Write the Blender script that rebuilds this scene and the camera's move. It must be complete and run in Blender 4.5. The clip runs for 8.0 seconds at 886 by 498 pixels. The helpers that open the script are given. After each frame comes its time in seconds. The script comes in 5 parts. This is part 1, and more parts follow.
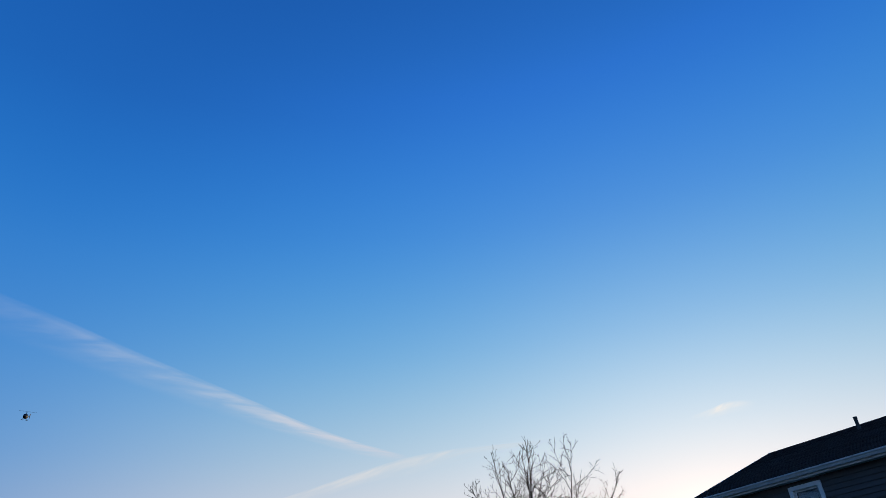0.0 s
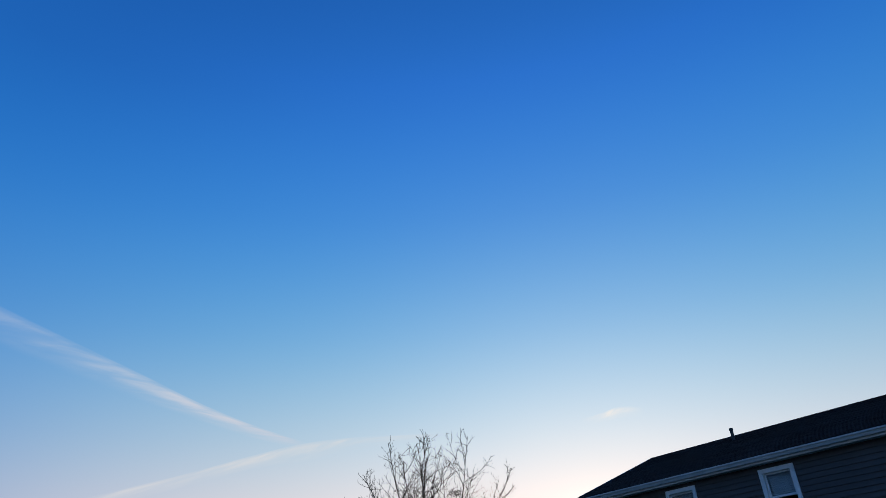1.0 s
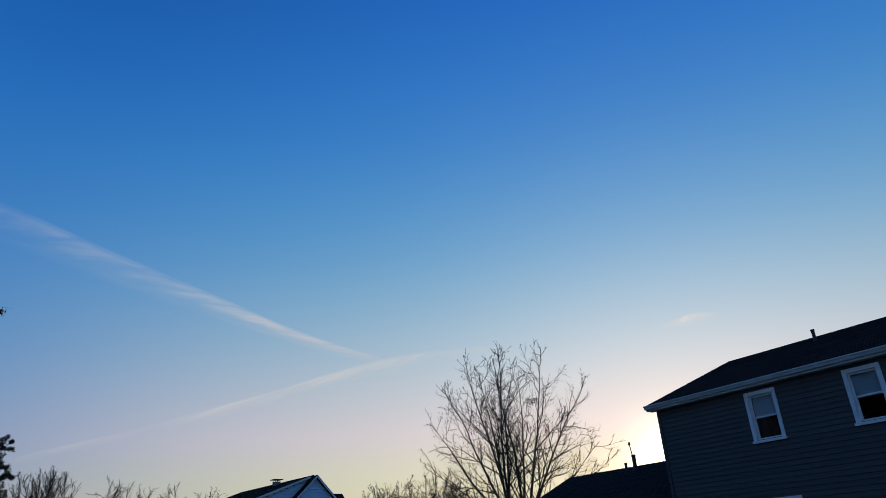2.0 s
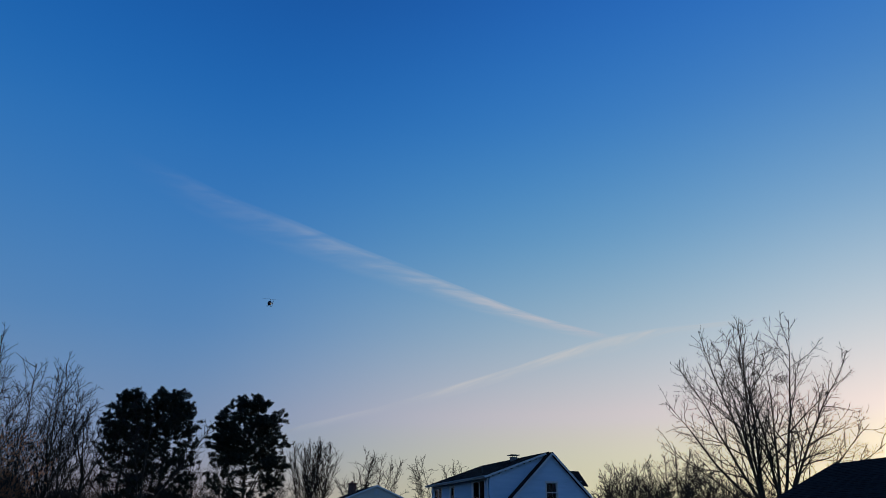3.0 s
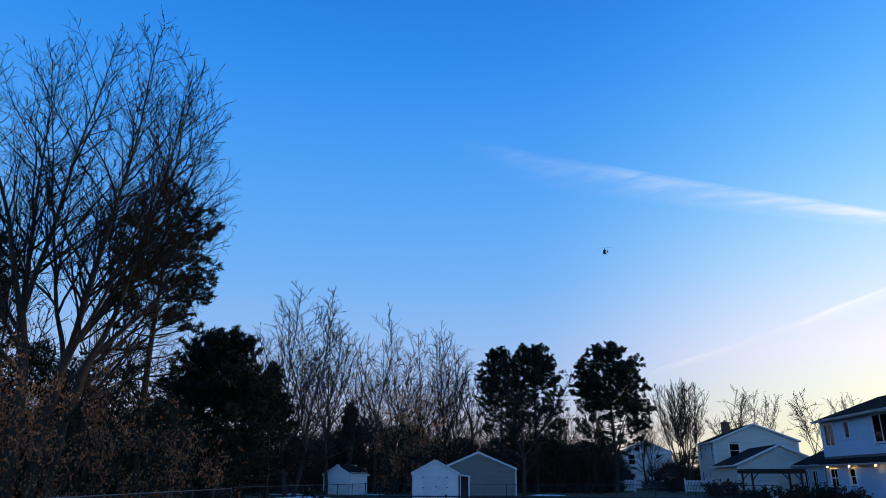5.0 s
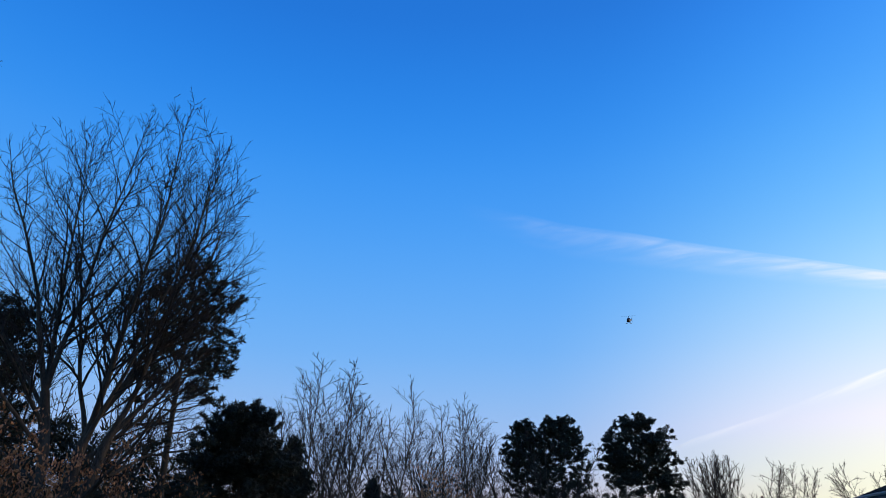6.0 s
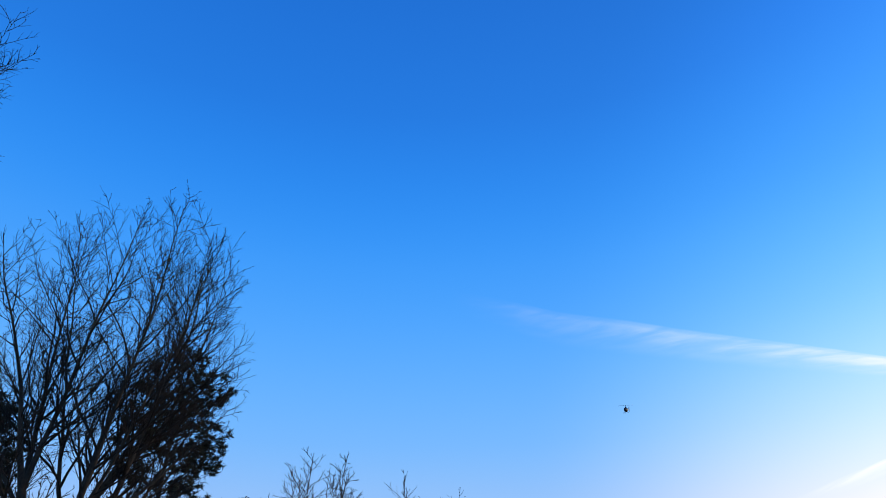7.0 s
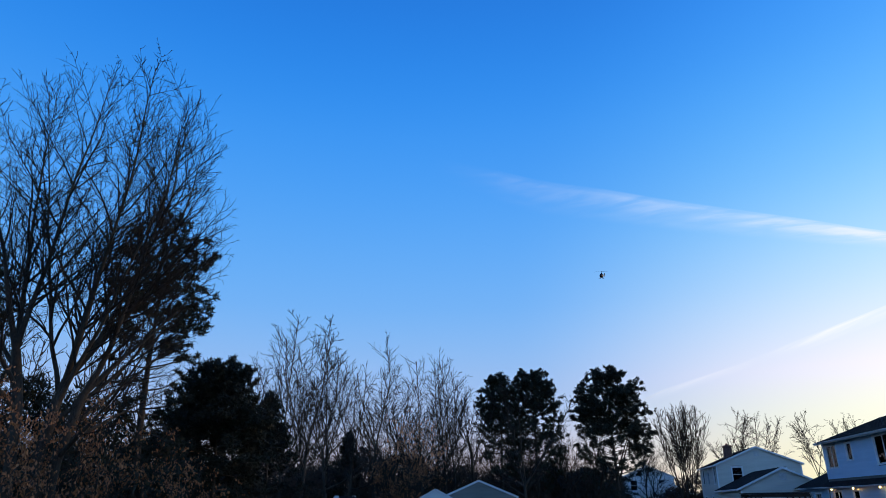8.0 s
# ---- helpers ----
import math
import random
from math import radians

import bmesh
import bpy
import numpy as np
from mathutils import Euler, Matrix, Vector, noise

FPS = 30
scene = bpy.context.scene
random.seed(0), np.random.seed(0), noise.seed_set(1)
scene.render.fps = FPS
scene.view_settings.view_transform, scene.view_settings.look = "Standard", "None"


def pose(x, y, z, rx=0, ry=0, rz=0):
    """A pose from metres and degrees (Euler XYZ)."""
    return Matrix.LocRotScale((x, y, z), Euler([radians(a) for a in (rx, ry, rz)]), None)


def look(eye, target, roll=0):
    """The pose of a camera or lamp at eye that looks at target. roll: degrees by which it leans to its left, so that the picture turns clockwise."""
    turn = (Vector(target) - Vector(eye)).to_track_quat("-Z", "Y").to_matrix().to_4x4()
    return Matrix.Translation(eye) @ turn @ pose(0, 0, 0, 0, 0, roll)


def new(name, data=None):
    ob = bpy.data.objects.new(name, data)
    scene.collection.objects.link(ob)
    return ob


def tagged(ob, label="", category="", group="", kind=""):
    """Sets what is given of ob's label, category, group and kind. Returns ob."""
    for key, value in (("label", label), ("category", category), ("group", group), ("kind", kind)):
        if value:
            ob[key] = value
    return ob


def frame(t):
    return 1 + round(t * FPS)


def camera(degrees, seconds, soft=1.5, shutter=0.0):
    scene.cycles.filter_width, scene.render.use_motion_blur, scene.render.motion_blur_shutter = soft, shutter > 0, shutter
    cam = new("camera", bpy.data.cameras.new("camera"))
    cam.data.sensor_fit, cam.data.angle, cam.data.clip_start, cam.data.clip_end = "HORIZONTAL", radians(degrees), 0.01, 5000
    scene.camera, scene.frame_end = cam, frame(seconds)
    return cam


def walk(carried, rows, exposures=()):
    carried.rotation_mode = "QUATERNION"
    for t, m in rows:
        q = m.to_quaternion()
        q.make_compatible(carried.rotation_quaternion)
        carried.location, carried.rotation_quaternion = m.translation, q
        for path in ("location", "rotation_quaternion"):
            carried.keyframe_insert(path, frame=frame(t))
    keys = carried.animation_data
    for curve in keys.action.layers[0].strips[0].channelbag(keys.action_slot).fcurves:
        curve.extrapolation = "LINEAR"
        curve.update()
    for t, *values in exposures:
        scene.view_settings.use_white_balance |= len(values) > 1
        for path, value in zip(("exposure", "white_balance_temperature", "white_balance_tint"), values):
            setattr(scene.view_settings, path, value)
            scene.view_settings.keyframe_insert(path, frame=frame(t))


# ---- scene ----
EYE = (0.0, 0.0, 1.6)


def aim(yaw, pitch, roll):
    """Pose of the standing camera: compass turn, tilt and lean in degrees."""
    a, e = radians(yaw), radians(pitch)
    return look(EYE, (EYE[0] + math.sin(a) * math.cos(e), EYE[1] + math.cos(a) * math.cos(e), EYE[2] + math.sin(e)), roll)


cam = camera(66.15, 8.0, soft=0.5)
walk(cam, [
    (0.0, aim(47.35, 32.20, -4.50)),
    (0.5, aim(54.59, 32.03, -4.30)),
    (1.0, aim(55.64, 30.98, -3.65)),
    (1.2, aim(54.62, 28.45, -3.60)),
    (2.3, aim(46.19, 23.73, -3.27)),
    (2.5, aim(43.26, 23.31, -2.76)),
    (2.6, aim(40.90, 23.35, -2.46)),
    (3.0, aim(28.73, 23.05, 0.53)),
    (3.2, aim(23.01, 22.49, 1.62)),
    (3.5, aim(18.84, 20.55, 0.87)),
    (3.7, aim(15.94, 18.61, 0.40)),
    (4.0, aim(9.26, 18.02, 0.30)),
    (4.1, aim(6.34, 17.81, 0.57)),
    (4.2, aim(4.19, 17.80, 0.71)),
    (4.5, aim(0.00, 17.61, 0.62)),
    (4.7, aim(0.24, 17.67, 0.19)),
    (5.8, aim(-2.57, 23.10, 0.62)),
    (6.0, aim(-2.21, 24.37, 0.21)),
    (6.2, aim(-1.95, 27.05, -0.00)),
    (6.5, aim(-1.55, 31.97, -0.32)),
    (7.0, aim(-1.47, 31.84, -0.65)),
    (7.5, aim(-0.75, 27.33, -0.83)),
    (8.0, aim(0.04, 20.69, -0.77)),
], exposures=[(0.0, -0.4), (1.2, -0.45), (2.5, -0.80), (3.0, -0.80), (3.5, -0.48), (4.0, -0.08), (4.5, 0.13), (6.0, 0.16), (6.5, 0.28), (7.0, 0.28), (8.0, 0.16)])

# ---------------------------------------------------------------- light
SUN_AZ, SUN_EL = 66.5, 4.2
sun_dir = Vector((math.sin(radians(SUN_AZ)) * math.cos(radians(SUN_EL)), math.cos(radians(SUN_AZ)) * math.cos(radians(SUN_EL)), math.sin(radians(SUN_EL))))


def build_world():
    world = bpy.data.worlds.new("evening_sky")
    scene.world = world
    world.use_nodes = True
    nt = world.node_tree
    nt.nodes.clear()
    N, L = nt.nodes.new, nt.links.new
    out, bg = N("ShaderNodeOutputWorld"), N("ShaderNodeBackground")
    L(bg.outputs[0], out.inputs[0])
    tc, nrm, sep = N("ShaderNodeTexCoord"), N("ShaderNodeVectorMath"), N("ShaderNodeSeparateXYZ")
    nrm.operation = "NORMALIZE"
    L(tc.outputs["Generated"], nrm.inputs[0])
    L(nrm.outputs[0], sep.inputs[0])
    dot = N("ShaderNodeVectorMath")
    dot.operation = "DOT_PRODUCT"
    L(nrm.outputs[0], dot.inputs[0])
    dot.inputs[1].default_value = sun_dir

    def ramp(stops):
        r = N("ShaderNodeValToRGB")
        r.color_ramp.interpolation = "B_SPLINE"
        els = r.color_ramp.elements
        while len(els) < len(stops):
            els.new(0.5)
        for e, (p, c) in zip(els, stops):
            e.position, e.color = p, (*c, 1)
        L(sep.outputs[2], r.inputs[0])
        return r

    away = ramp([(0.0, (.66, .48, .46)), (.05, (.55, .49, .57)), (.12, (.35, .49, .80)), (.27, (.135, .43, .90)), (.5, (.018, .28, .90)), (.68, (.007, .165, .69)), (1, (.002, .08, .42))])
    near = ramp([(0.0, (1.95, 1.17, .60)), (.07, (1.50, 1.04, .72)), (.15, (1.06, .95, .88)), (.27, (.54, .81, 1.66)), (.4, (.17, .57, 1.70)), (.55, (.045, .365, 1.48)), (.75, (.012, .22, .82)), (1, (.005, .1, .5))])
    fac = N("ShaderNodeMapRange")
    fac.interpolation_type = "SMOOTHSTEP"
    fac.inputs[1].default_value, fac.inputs[2].default_value = 0.48, 0.96
    L(dot.outputs["Value"], fac.inputs[0])
    mix = N("ShaderNodeMix")
    mix.data_type = "RGBA"
    L(fac.outputs[0], mix.inputs[0])
    L(away.outputs[0], mix.inputs[6])
    L(near.outputs[0], mix.inputs[7])

    back = ramp([(0.0, (.40, .62, 1.12)), (.12, (.32, .60, 1.2)), (.3, (.20, .50, 1.2)), (.6, (.08, .30, .85)), (1, (.005, .1, .45))])
    fac2, mix2 = N("ShaderNodeMapRange"), N("ShaderNodeMix")
    fac2.interpolation_type, mix2.data_type = "SMOOTHSTEP", "RGBA"
    fac2.inputs[1].default_value, fac2.inputs[2].default_value = .05, .7
    dot2 = N("ShaderNodeVectorMath")
    dot2.operation = "DOT_PRODUCT"
    L(nrm.outputs[0], dot2.inputs[0])
    dot2.inputs[1].default_value = (-.35, -.94, 0)
    L(dot2.outputs["Value"], fac2.inputs[0])
    L(fac2.outputs[0], mix2.inputs[0])
    L(mix.outputs[2], mix2.inputs[6])
    L(back.outputs[0], mix2.inputs[7])

    def lobe(power, colour, last):
        mx, pw, sc, add = N("ShaderNodeMath"), N("ShaderNodeMath"), N("ShaderNodeVectorMath"), N("ShaderNodeVectorMath")
        mx.operation, mx.inputs[1].default_value = "MAXIMUM", 0.0
        pw.operation, pw.inputs[1].default_value = "POWER", power
        sc.operation, add.operation = "SCALE", "ADD"
        sc.inputs[0].default_value = colour
        L(dot.outputs["Value"], mx.inputs[0])
        L(mx.outputs[0], pw.inputs[0])
        L(pw.outputs[0], sc.inputs["Scale"])
        L(last, add.inputs[0])
        L(sc.outputs[0], add.inputs[1])
        return add.outputs[0]

    col = lobe(700, (6.0, 5.0, 3.4), mix2.outputs[2])
    col = lobe(18, (.34, .30, .28), col)
    sky = N("ShaderNodeTexSky")
    sky.sky_type = "NISHITA"
    sky.sun_disc = False
    sky.sun_elevation, sky.sun_rotation = radians(SUN_EL), radians(SUN_AZ)
    sc, add = N("ShaderNodeVectorMath"), N("ShaderNodeVectorMath")
    sc.operation, add.operation = "SCALE", "ADD"
    sc.inputs["Scale"].default_value = 0.02
    L(sky.outputs[0], sc.inputs[0])
    L(col, add.inputs[0])
    L(sc.outputs[0], add.inputs[1])
    L(add.outputs[0], bg.inputs[0])
    bg.inputs[1].default_value = 0.9


build_world()
lamp = bpy.data.lights.new("sun", "SUN")
lamp.energy, lamp.angle, lamp.color = 0.7, radians(0.6), (1.0, .72, .42)
new("sun", lamp).matrix_world = look(sun_dir * 100, (0, 0, 0))


# ---------------------------------------------------------------- materials
def material(name, a, b, scale=8.0, rough=.7, bump=.2, fine=60.0, metal=0.0, stretch=(1, 1, 1), rand=0.0, spec=.4):
    """Two-scale noise material between colours a and b, in object space."""
    m = bpy.data.materials.new(name)
    m.use_nodes = True
    nt = m.node_tree
    N, L = nt.nodes.new, nt.links.new
    p = nt.nodes["Principled BSDF"]
    tc, mp = N("ShaderNodeTexCoord"), N("ShaderNodeMapping")
    mp.inputs["Scale"].default_value = stretch
    L(tc.outputs["Object"], mp.inputs[0])
    n1, n2 = N("ShaderNodeTexNoise"), N("ShaderNodeTexNoise")
    n1.inputs["Scale"].default_value, n1.inputs["Detail"].default_value = scale, 5
    n2.inputs["Scale"].default_value, n2.inputs["Detail"].default_value = fine, 3
    L(mp.outputs[0], n1.inputs[0])
    L(mp.outputs[0], n2.inputs[0])
    av = N("ShaderNodeMath")
    av.operation = "MULTIPLY_ADD"
    av.inputs[1].default_value, av.inputs[2].default_value = .35, 0.0
    L(n2.outputs[0], av.inputs[0])
    sm = N("ShaderNodeMath")
    sm.operation = "MULTIPLY_ADD"
    sm.inputs[1].default_value = .65
    L(n1.outputs[0], sm.inputs[0])
    L(av.outputs[0], sm.inputs[2])
    cr = N("ShaderNodeValToRGB")
    cr.color_ramp.elements[0].position, cr.color_ramp.elements[1].position = .34, .66
    cr.color_ramp.elements[0].color, cr.color_ramp.elements[1].color = (*a, 1), (*b, 1)
    L(sm.outputs[0], cr.inputs[0])
    colour = cr.outputs[0]
    if rand:
        oi, geo, hs, ad = N("ShaderNodeObjectInfo"), N("ShaderNodeNewGeometry"), N("ShaderNodeHueSaturation"), N("ShaderNodeMath")
        ad.operation = "ADD"
        L(oi.outputs["Random"], ad.inputs[0])
        L(geo.outputs["Random Per Island"], ad.inputs[1])
        mr = N("ShaderNodeMapRange")
        mr.inputs[2].default_value = 2.0
        mr.inputs[3].default_value, mr.inputs[4].default_value = 1 - rand, 1 + rand
        L(ad.outputs[0], mr.inputs[0])
        L(mr.outputs[0], hs.inputs["Value"])
        L(colour, hs.inputs["Color"])
        colour = hs.outputs[0]
    L(colour, p.inputs["Base Color"])
    p.inputs["Roughness"].default_value, p.inputs["Metallic"].default_value = rough, metal
    p.inputs["Specular IOR Level"].default_value = spec
    if bump:
        bp = N("ShaderNodeBump")
        bp.inputs["Strength"].default_value, bp.inputs["Distance"].default_value = bump, .01
        L(sm.outputs[0], bp.inputs["Height"])
        L(bp.outputs[0], p.inputs["Normal"])
    return m


def glass(name):
    m = bpy.data.materials.new(name)
    m.use_nodes = True
    nt = m.node_tree
    nt.nodes.clear()
    N, L = nt.nodes.new, nt.links.new
    out, mx, tr, gl, fr = N("ShaderNodeOutputMaterial"), N("ShaderNodeMixShader"), N("ShaderNodeBsdfTransparent"), N("ShaderNodeBsdfGlossy"), N("ShaderNodeFresnel")
    tr.inputs[0].default_value = (.78, .81, .83, 1)
    gl.inputs["Roughness"].default_value = .02
    nz, bp, tc = N("ShaderNodeTexNoise"), N("ShaderNodeBump"), N("ShaderNodeTexCoord")
    nz.inputs["Scale"].default_value = 1.3
    bp.inputs["Strength"].default_value, bp.inputs["Distance"].default_value = .15, .01
    L(tc.outputs["Object"], nz.inputs[0])
    L(nz.outputs[0], bp.inputs["Height"])
    L(bp.outputs[0], gl.inputs["Normal"])
    fr.inputs[0].default_value = 1.22
    L(fr.outputs[0], mx.inputs[0])
    L(tr.outputs[0], mx.inputs[1])
    L(gl.outputs[0], mx.inputs[2])
    L(mx.outputs[0], out.inputs[0])
    return m


def glow(name, colour, strength):
    m = bpy.data.materials.new(name)
    m.use_nodes = True
    p = m.node_tree.nodes["Principled BSDF"]
    p.inputs["Emission Color"].default_value, p.inputs["Emission Strength"].default_value = (*colour, 1), strength
    return m


def vapour(name, colour, dens, streak, along):
    """Thin sunlit ice cloud: wispy alpha across a ribbon, soft at both edges and ends."""
    m = bpy.data.materials.new(name)
    m.use_nodes = True
    nt = m.node_tree
    nt.nodes.clear()
    N, L = nt.nodes.new, nt.links.new
    out, mx, tr, em = N("ShaderNodeOutputMaterial"), N("ShaderNodeMixShader"), N("ShaderNodeBsdfTransparent"), N("ShaderNodeEmission")
    em.inputs[0].default_value = (*colour, 1)
    uv, nz, sep = N("ShaderNodeUVMap"), N("ShaderNodeTexNoise"), N("ShaderNodeSeparateXYZ")
    uv.uv_map = "uv"
    L(uv.outputs[0], sep.inputs[0])
    def math_node(op, a, b):
        n = N("ShaderNodeMath")
        n.operation = op
        for i, v in enumerate((a, b)):
            if isinstance(v, (int, float)):
                n.inputs[i].default_value = v
            else:
                L(v, n.inputs[i])
        return n.outputs[0]

    u, v = sep.outputs[0], sep.outputs[1]
    slant, cb = math_node("SUBTRACT", math_node("MULTIPLY", v, streak[1]), math_node("MULTIPLY", u, streak[2])), N("ShaderNodeCombineXYZ")
    L(math_node("MULTIPLY", u, streak[0]), cb.inputs[0])
    L(slant, cb.inputs[1])
    L(cb.outputs[0], nz.inputs[0])
    nz.inputs["Scale"].default_value, nz.inputs["Detail"].default_value, nz.inputs["Distortion"].default_value = 1.0, 7, .35

    def ramp(value, stops):
        r = N("ShaderNodeValToRGB")
        r.color_ramp.interpolation = "EASE"
        els = r.color_ramp.elements
        while len(els) < len(stops):
            els.new(.5)
        for e, (q, c) in zip(els, stops):
            e.position, e.color = q, (c, c, c, 1)
        L(value, r.inputs[0])
        return r.outputs[0]

    across = ramp(v, ((0.0, 0.0), (.3, .28), (.62, .85), (.8, 1.0), (.92, .5), (1.0, 0.0)))
    ends = ramp(u, along)
    body = N("ShaderNodeMapRange")
    body.interpolation_type = "SMOOTHSTEP"
    body.inputs[1].default_value, body.inputs[2].default_value, body.inputs[3].default_value = .30, .70, .30
    L(nz.outputs[0], body.inputs[0])
    a = math_node("MULTIPLY", across, body.outputs[0])
    a = math_node("MULTIPLY", math_node("MULTIPLY", a, ends), dens)
    L(math_node("MINIMUM", a, .95), mx.inputs[0])
    L(tr.outputs[0], mx.inputs[1])
    L(em.outputs[0], mx.inputs[2])
    L(mx.outputs[0], out.inputs[0])
    return m


M = {
    "grass": material("lawn_grass", (.040, .038, .013), (.085, .075, .028), 1.2, .9, .5, 45),
    "snow": material("old_snow", (.62, .66, .70), (.82, .84, .86), 3, .6, .5, 30),
    "siding_dark": material("taupe_clapboard", (.052, .047, .047), (.078, .070, .068), 3, .65, .15, 90, stretch=(1, 1, 4), rand=.18),
    "siding_white": material("white_vinyl_siding", (.66, .68, .69), (.78, .79, .79), 1.2, .5, .08, 40, stretch=(.4, .4, 3), rand=.05),
    "siding_blue": material("pale_blue_siding", (.36, .49, .63), (.44, .57, .71), 1.2, .5, .08, 40, stretch=(.4, .4, 3), rand=.06),
    "siding_cream": material("cream_siding", (.50, .48, .42), (.60, .58, .52), 1.0, .6, .08, 40, stretch=(.4, .4, 3), rand=.05),
    "siding_grey": material("grey_green_siding", (.19, .185, .165), (.245, .24, .215), 1.0, .65, .1, 40, stretch=(.4, .4, 3), rand=.06),
    "sheathing": material("wall_core", (.10, .09, .08), (.14, .13, .12), 4, .9, .1, 40),
    "trim": material("white_painted_trim", (.60, .62, .64), (.76, .77, .78), 6, .45, .1, 80),
    "gutter": material("painted_gutter", (.42, .43, .45), (.58, .59, .60), 4, .4, .05, 60),
    "shingle": material("asphalt_shingle", (.016, .010, .010), (.036, .025, .023), 6, 1.0, .6, 120, rand=.3, spec=.1),
    "glass": glass("window_glass"),
    # near-black base colour paints in the darkness of an unlit interior
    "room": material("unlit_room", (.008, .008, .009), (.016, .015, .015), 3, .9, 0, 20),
    "blind": material("pale_blind", (.70, .73, .76), (.80, .83, .86), 4, .8, .1, 40),
    "dark": material("dark_painted_metal", (.015, .015, .017), (.035, .034, .034), 10, .5, .1, 80),
    "pipe": material("black_vent_pipe", (.02, .02, .022), (.04, .04, .042), 8, .6, .1, 60),
    "brick": material("chimney_brick", (.10, .045, .035), (.17, .085, .06), 8, .9, .4, 60, rand=.2),
    "steel": material("galvanised_steel", (.10, .10, .10), (.18, .18, .18), 12, .45, .1, 90, metal=.7),
    "bark": material("grey_brown_bark", (.026, .018, .012), (.072, .052, .036), 3, .95, .8, 24, stretch=(1, 1, .25)),
    "twig": material("dark_twigs", (.015, .0095, .007), (.034, .022, .015), 6, .95, .2, 30),
    "needle": material("pine_needles", (.010, .011, .005), (.030, .030, .014), 2, .7, .1, 30, rand=.35),
    "spruce": material("spruce_needles", (.007, .009, .005), (.020, .022, .012), 2, .8, .1, 30, rand=.35),
    "copper": material("copper_beech_leaves", (.17, .058, .022), (.42, .18, .07), 3, .75, .1, 40, rand=.45),
    "brush": material("bare_brush", (.030, .016, .010), (.075, .043, .027), 3, .9, .2, 30, rand=.3),
    "wood": material("dark_stained_wood", (.028, .020, .016), (.06, .042, .032), 5, .7, .3, 50, stretch=(1, 1, .2)),
    "tarp": material("white_board", (.70, .74, .78), (.80, .82, .85), 3, .5, .1, 30),
    "lamp": glow("warm_lamp", (1.0, .55, .16), 40),
    "red": material("dark_red_body", (.02, .012, .014), (.04, .02, .02), 8, .4, 0, 60),
    "blade": material("rotor_plastic", (.012, .012, .012), (.02, .02, .02), 8, .5, 0, 60),
}


# ---------------------------------------------------------------- mesh helpers
def part(name, bm, mat, parent=None, label=""):
    bmesh.ops.recalc_face_normals(bm, faces=bm.faces)
    me = bpy.data.meshes.new(name)
    bm.to_mesh(me)
    bm.free()
    me.materials.append(mat)
    ob = new(name, me)
    ob.parent = parent
    if label:
        tagged(ob, label)
    return ob


def raw(name, verts, faces, mat, parent=None, label="", smooth=False):
    me = bpy.data.meshes.new(name)
    me.from_pydata(verts, [], faces)
    me.materials.append(mat)
    if smooth:
        me.polygons.foreach_set("use_smooth", [True] * len(me.polygons))
    ob = new(name, me)
    ob.parent = parent
    if label:
        tagged(ob, label)
    return ob


def thing(name, m, label, category, group="", kind=""):
    ob = new(name)
    ob.matrix_world = m
    ob.empty_display_size = .2
    return tagged(ob, label, category, group, kind)


def hexa(bm, pts):
    """Eight corners: four below, four above, both counter-clockwise."""
    v = [bm.verts.new(p) for p in pts]
    for f in ((3, 2, 1, 0), (4, 5, 6, 7), (0, 1, 5, 4), (1, 2, 6, 5), (2, 3, 7, 6), (3, 0, 4, 7)):
        bm.faces.new([v[i] for i in f])


def box(bm, x0, x1, y0, y1, z0, z1, m=None, bev=0.0):
    pts = [Vector(p) for p in ((x0, y0, z0), (x1, y0, z0), (x1, y1, z0), (x0, y1, z0), (x0, y0, z1), (x1, y0, z1), (x1, y1, z1), (x0, y1, z1))]
    if bev:
        tmp = bmesh.new()
        hexa(tmp, pts)
        bmesh.ops.bevel(tmp, geom=list(tmp.edges), offset=bev, segments=1, affect="EDGES")
        idx = {}
        for v in tmp.verts:
            idx[v] = bm.verts.new(m @ v.co if m else v.co)
        for f in tmp.faces:
            bm.faces.new([idx[v] for v in f.verts])
        tmp.free()
        return bm
    hexa(bm, [m @ p for p in pts] if m else pts)
    return bm


def rod(bm, a, b, r0, r1=None, n=8):
    a, b = Vector(a), Vector(b)
    r1 = r0 if r1 is None else r1
    q = (b - a).to_track_quat("Z", "Y")
    rings = []
    for c, r in ((a, r0), (b, r1)):
        rings.append([bm.verts.new(c + q @ Vector((r * math.cos(2 * math.pi * i / n), r * math.sin(2 * math.pi * i / n), 0))) for i in range(n)])
    for i in range(n):
        j = (i + 1) % n
        bm.faces.new((rings[0][i], rings[0][j], rings[1][j], rings[1][i]))
    bm.faces.new(rings[0][::-1])
    bm.faces.new(rings[1])
    return bm


def polar(az, r, z=0.0):
    return Vector((r * math.sin(radians(az)), r * math.cos(radians(az)), z))


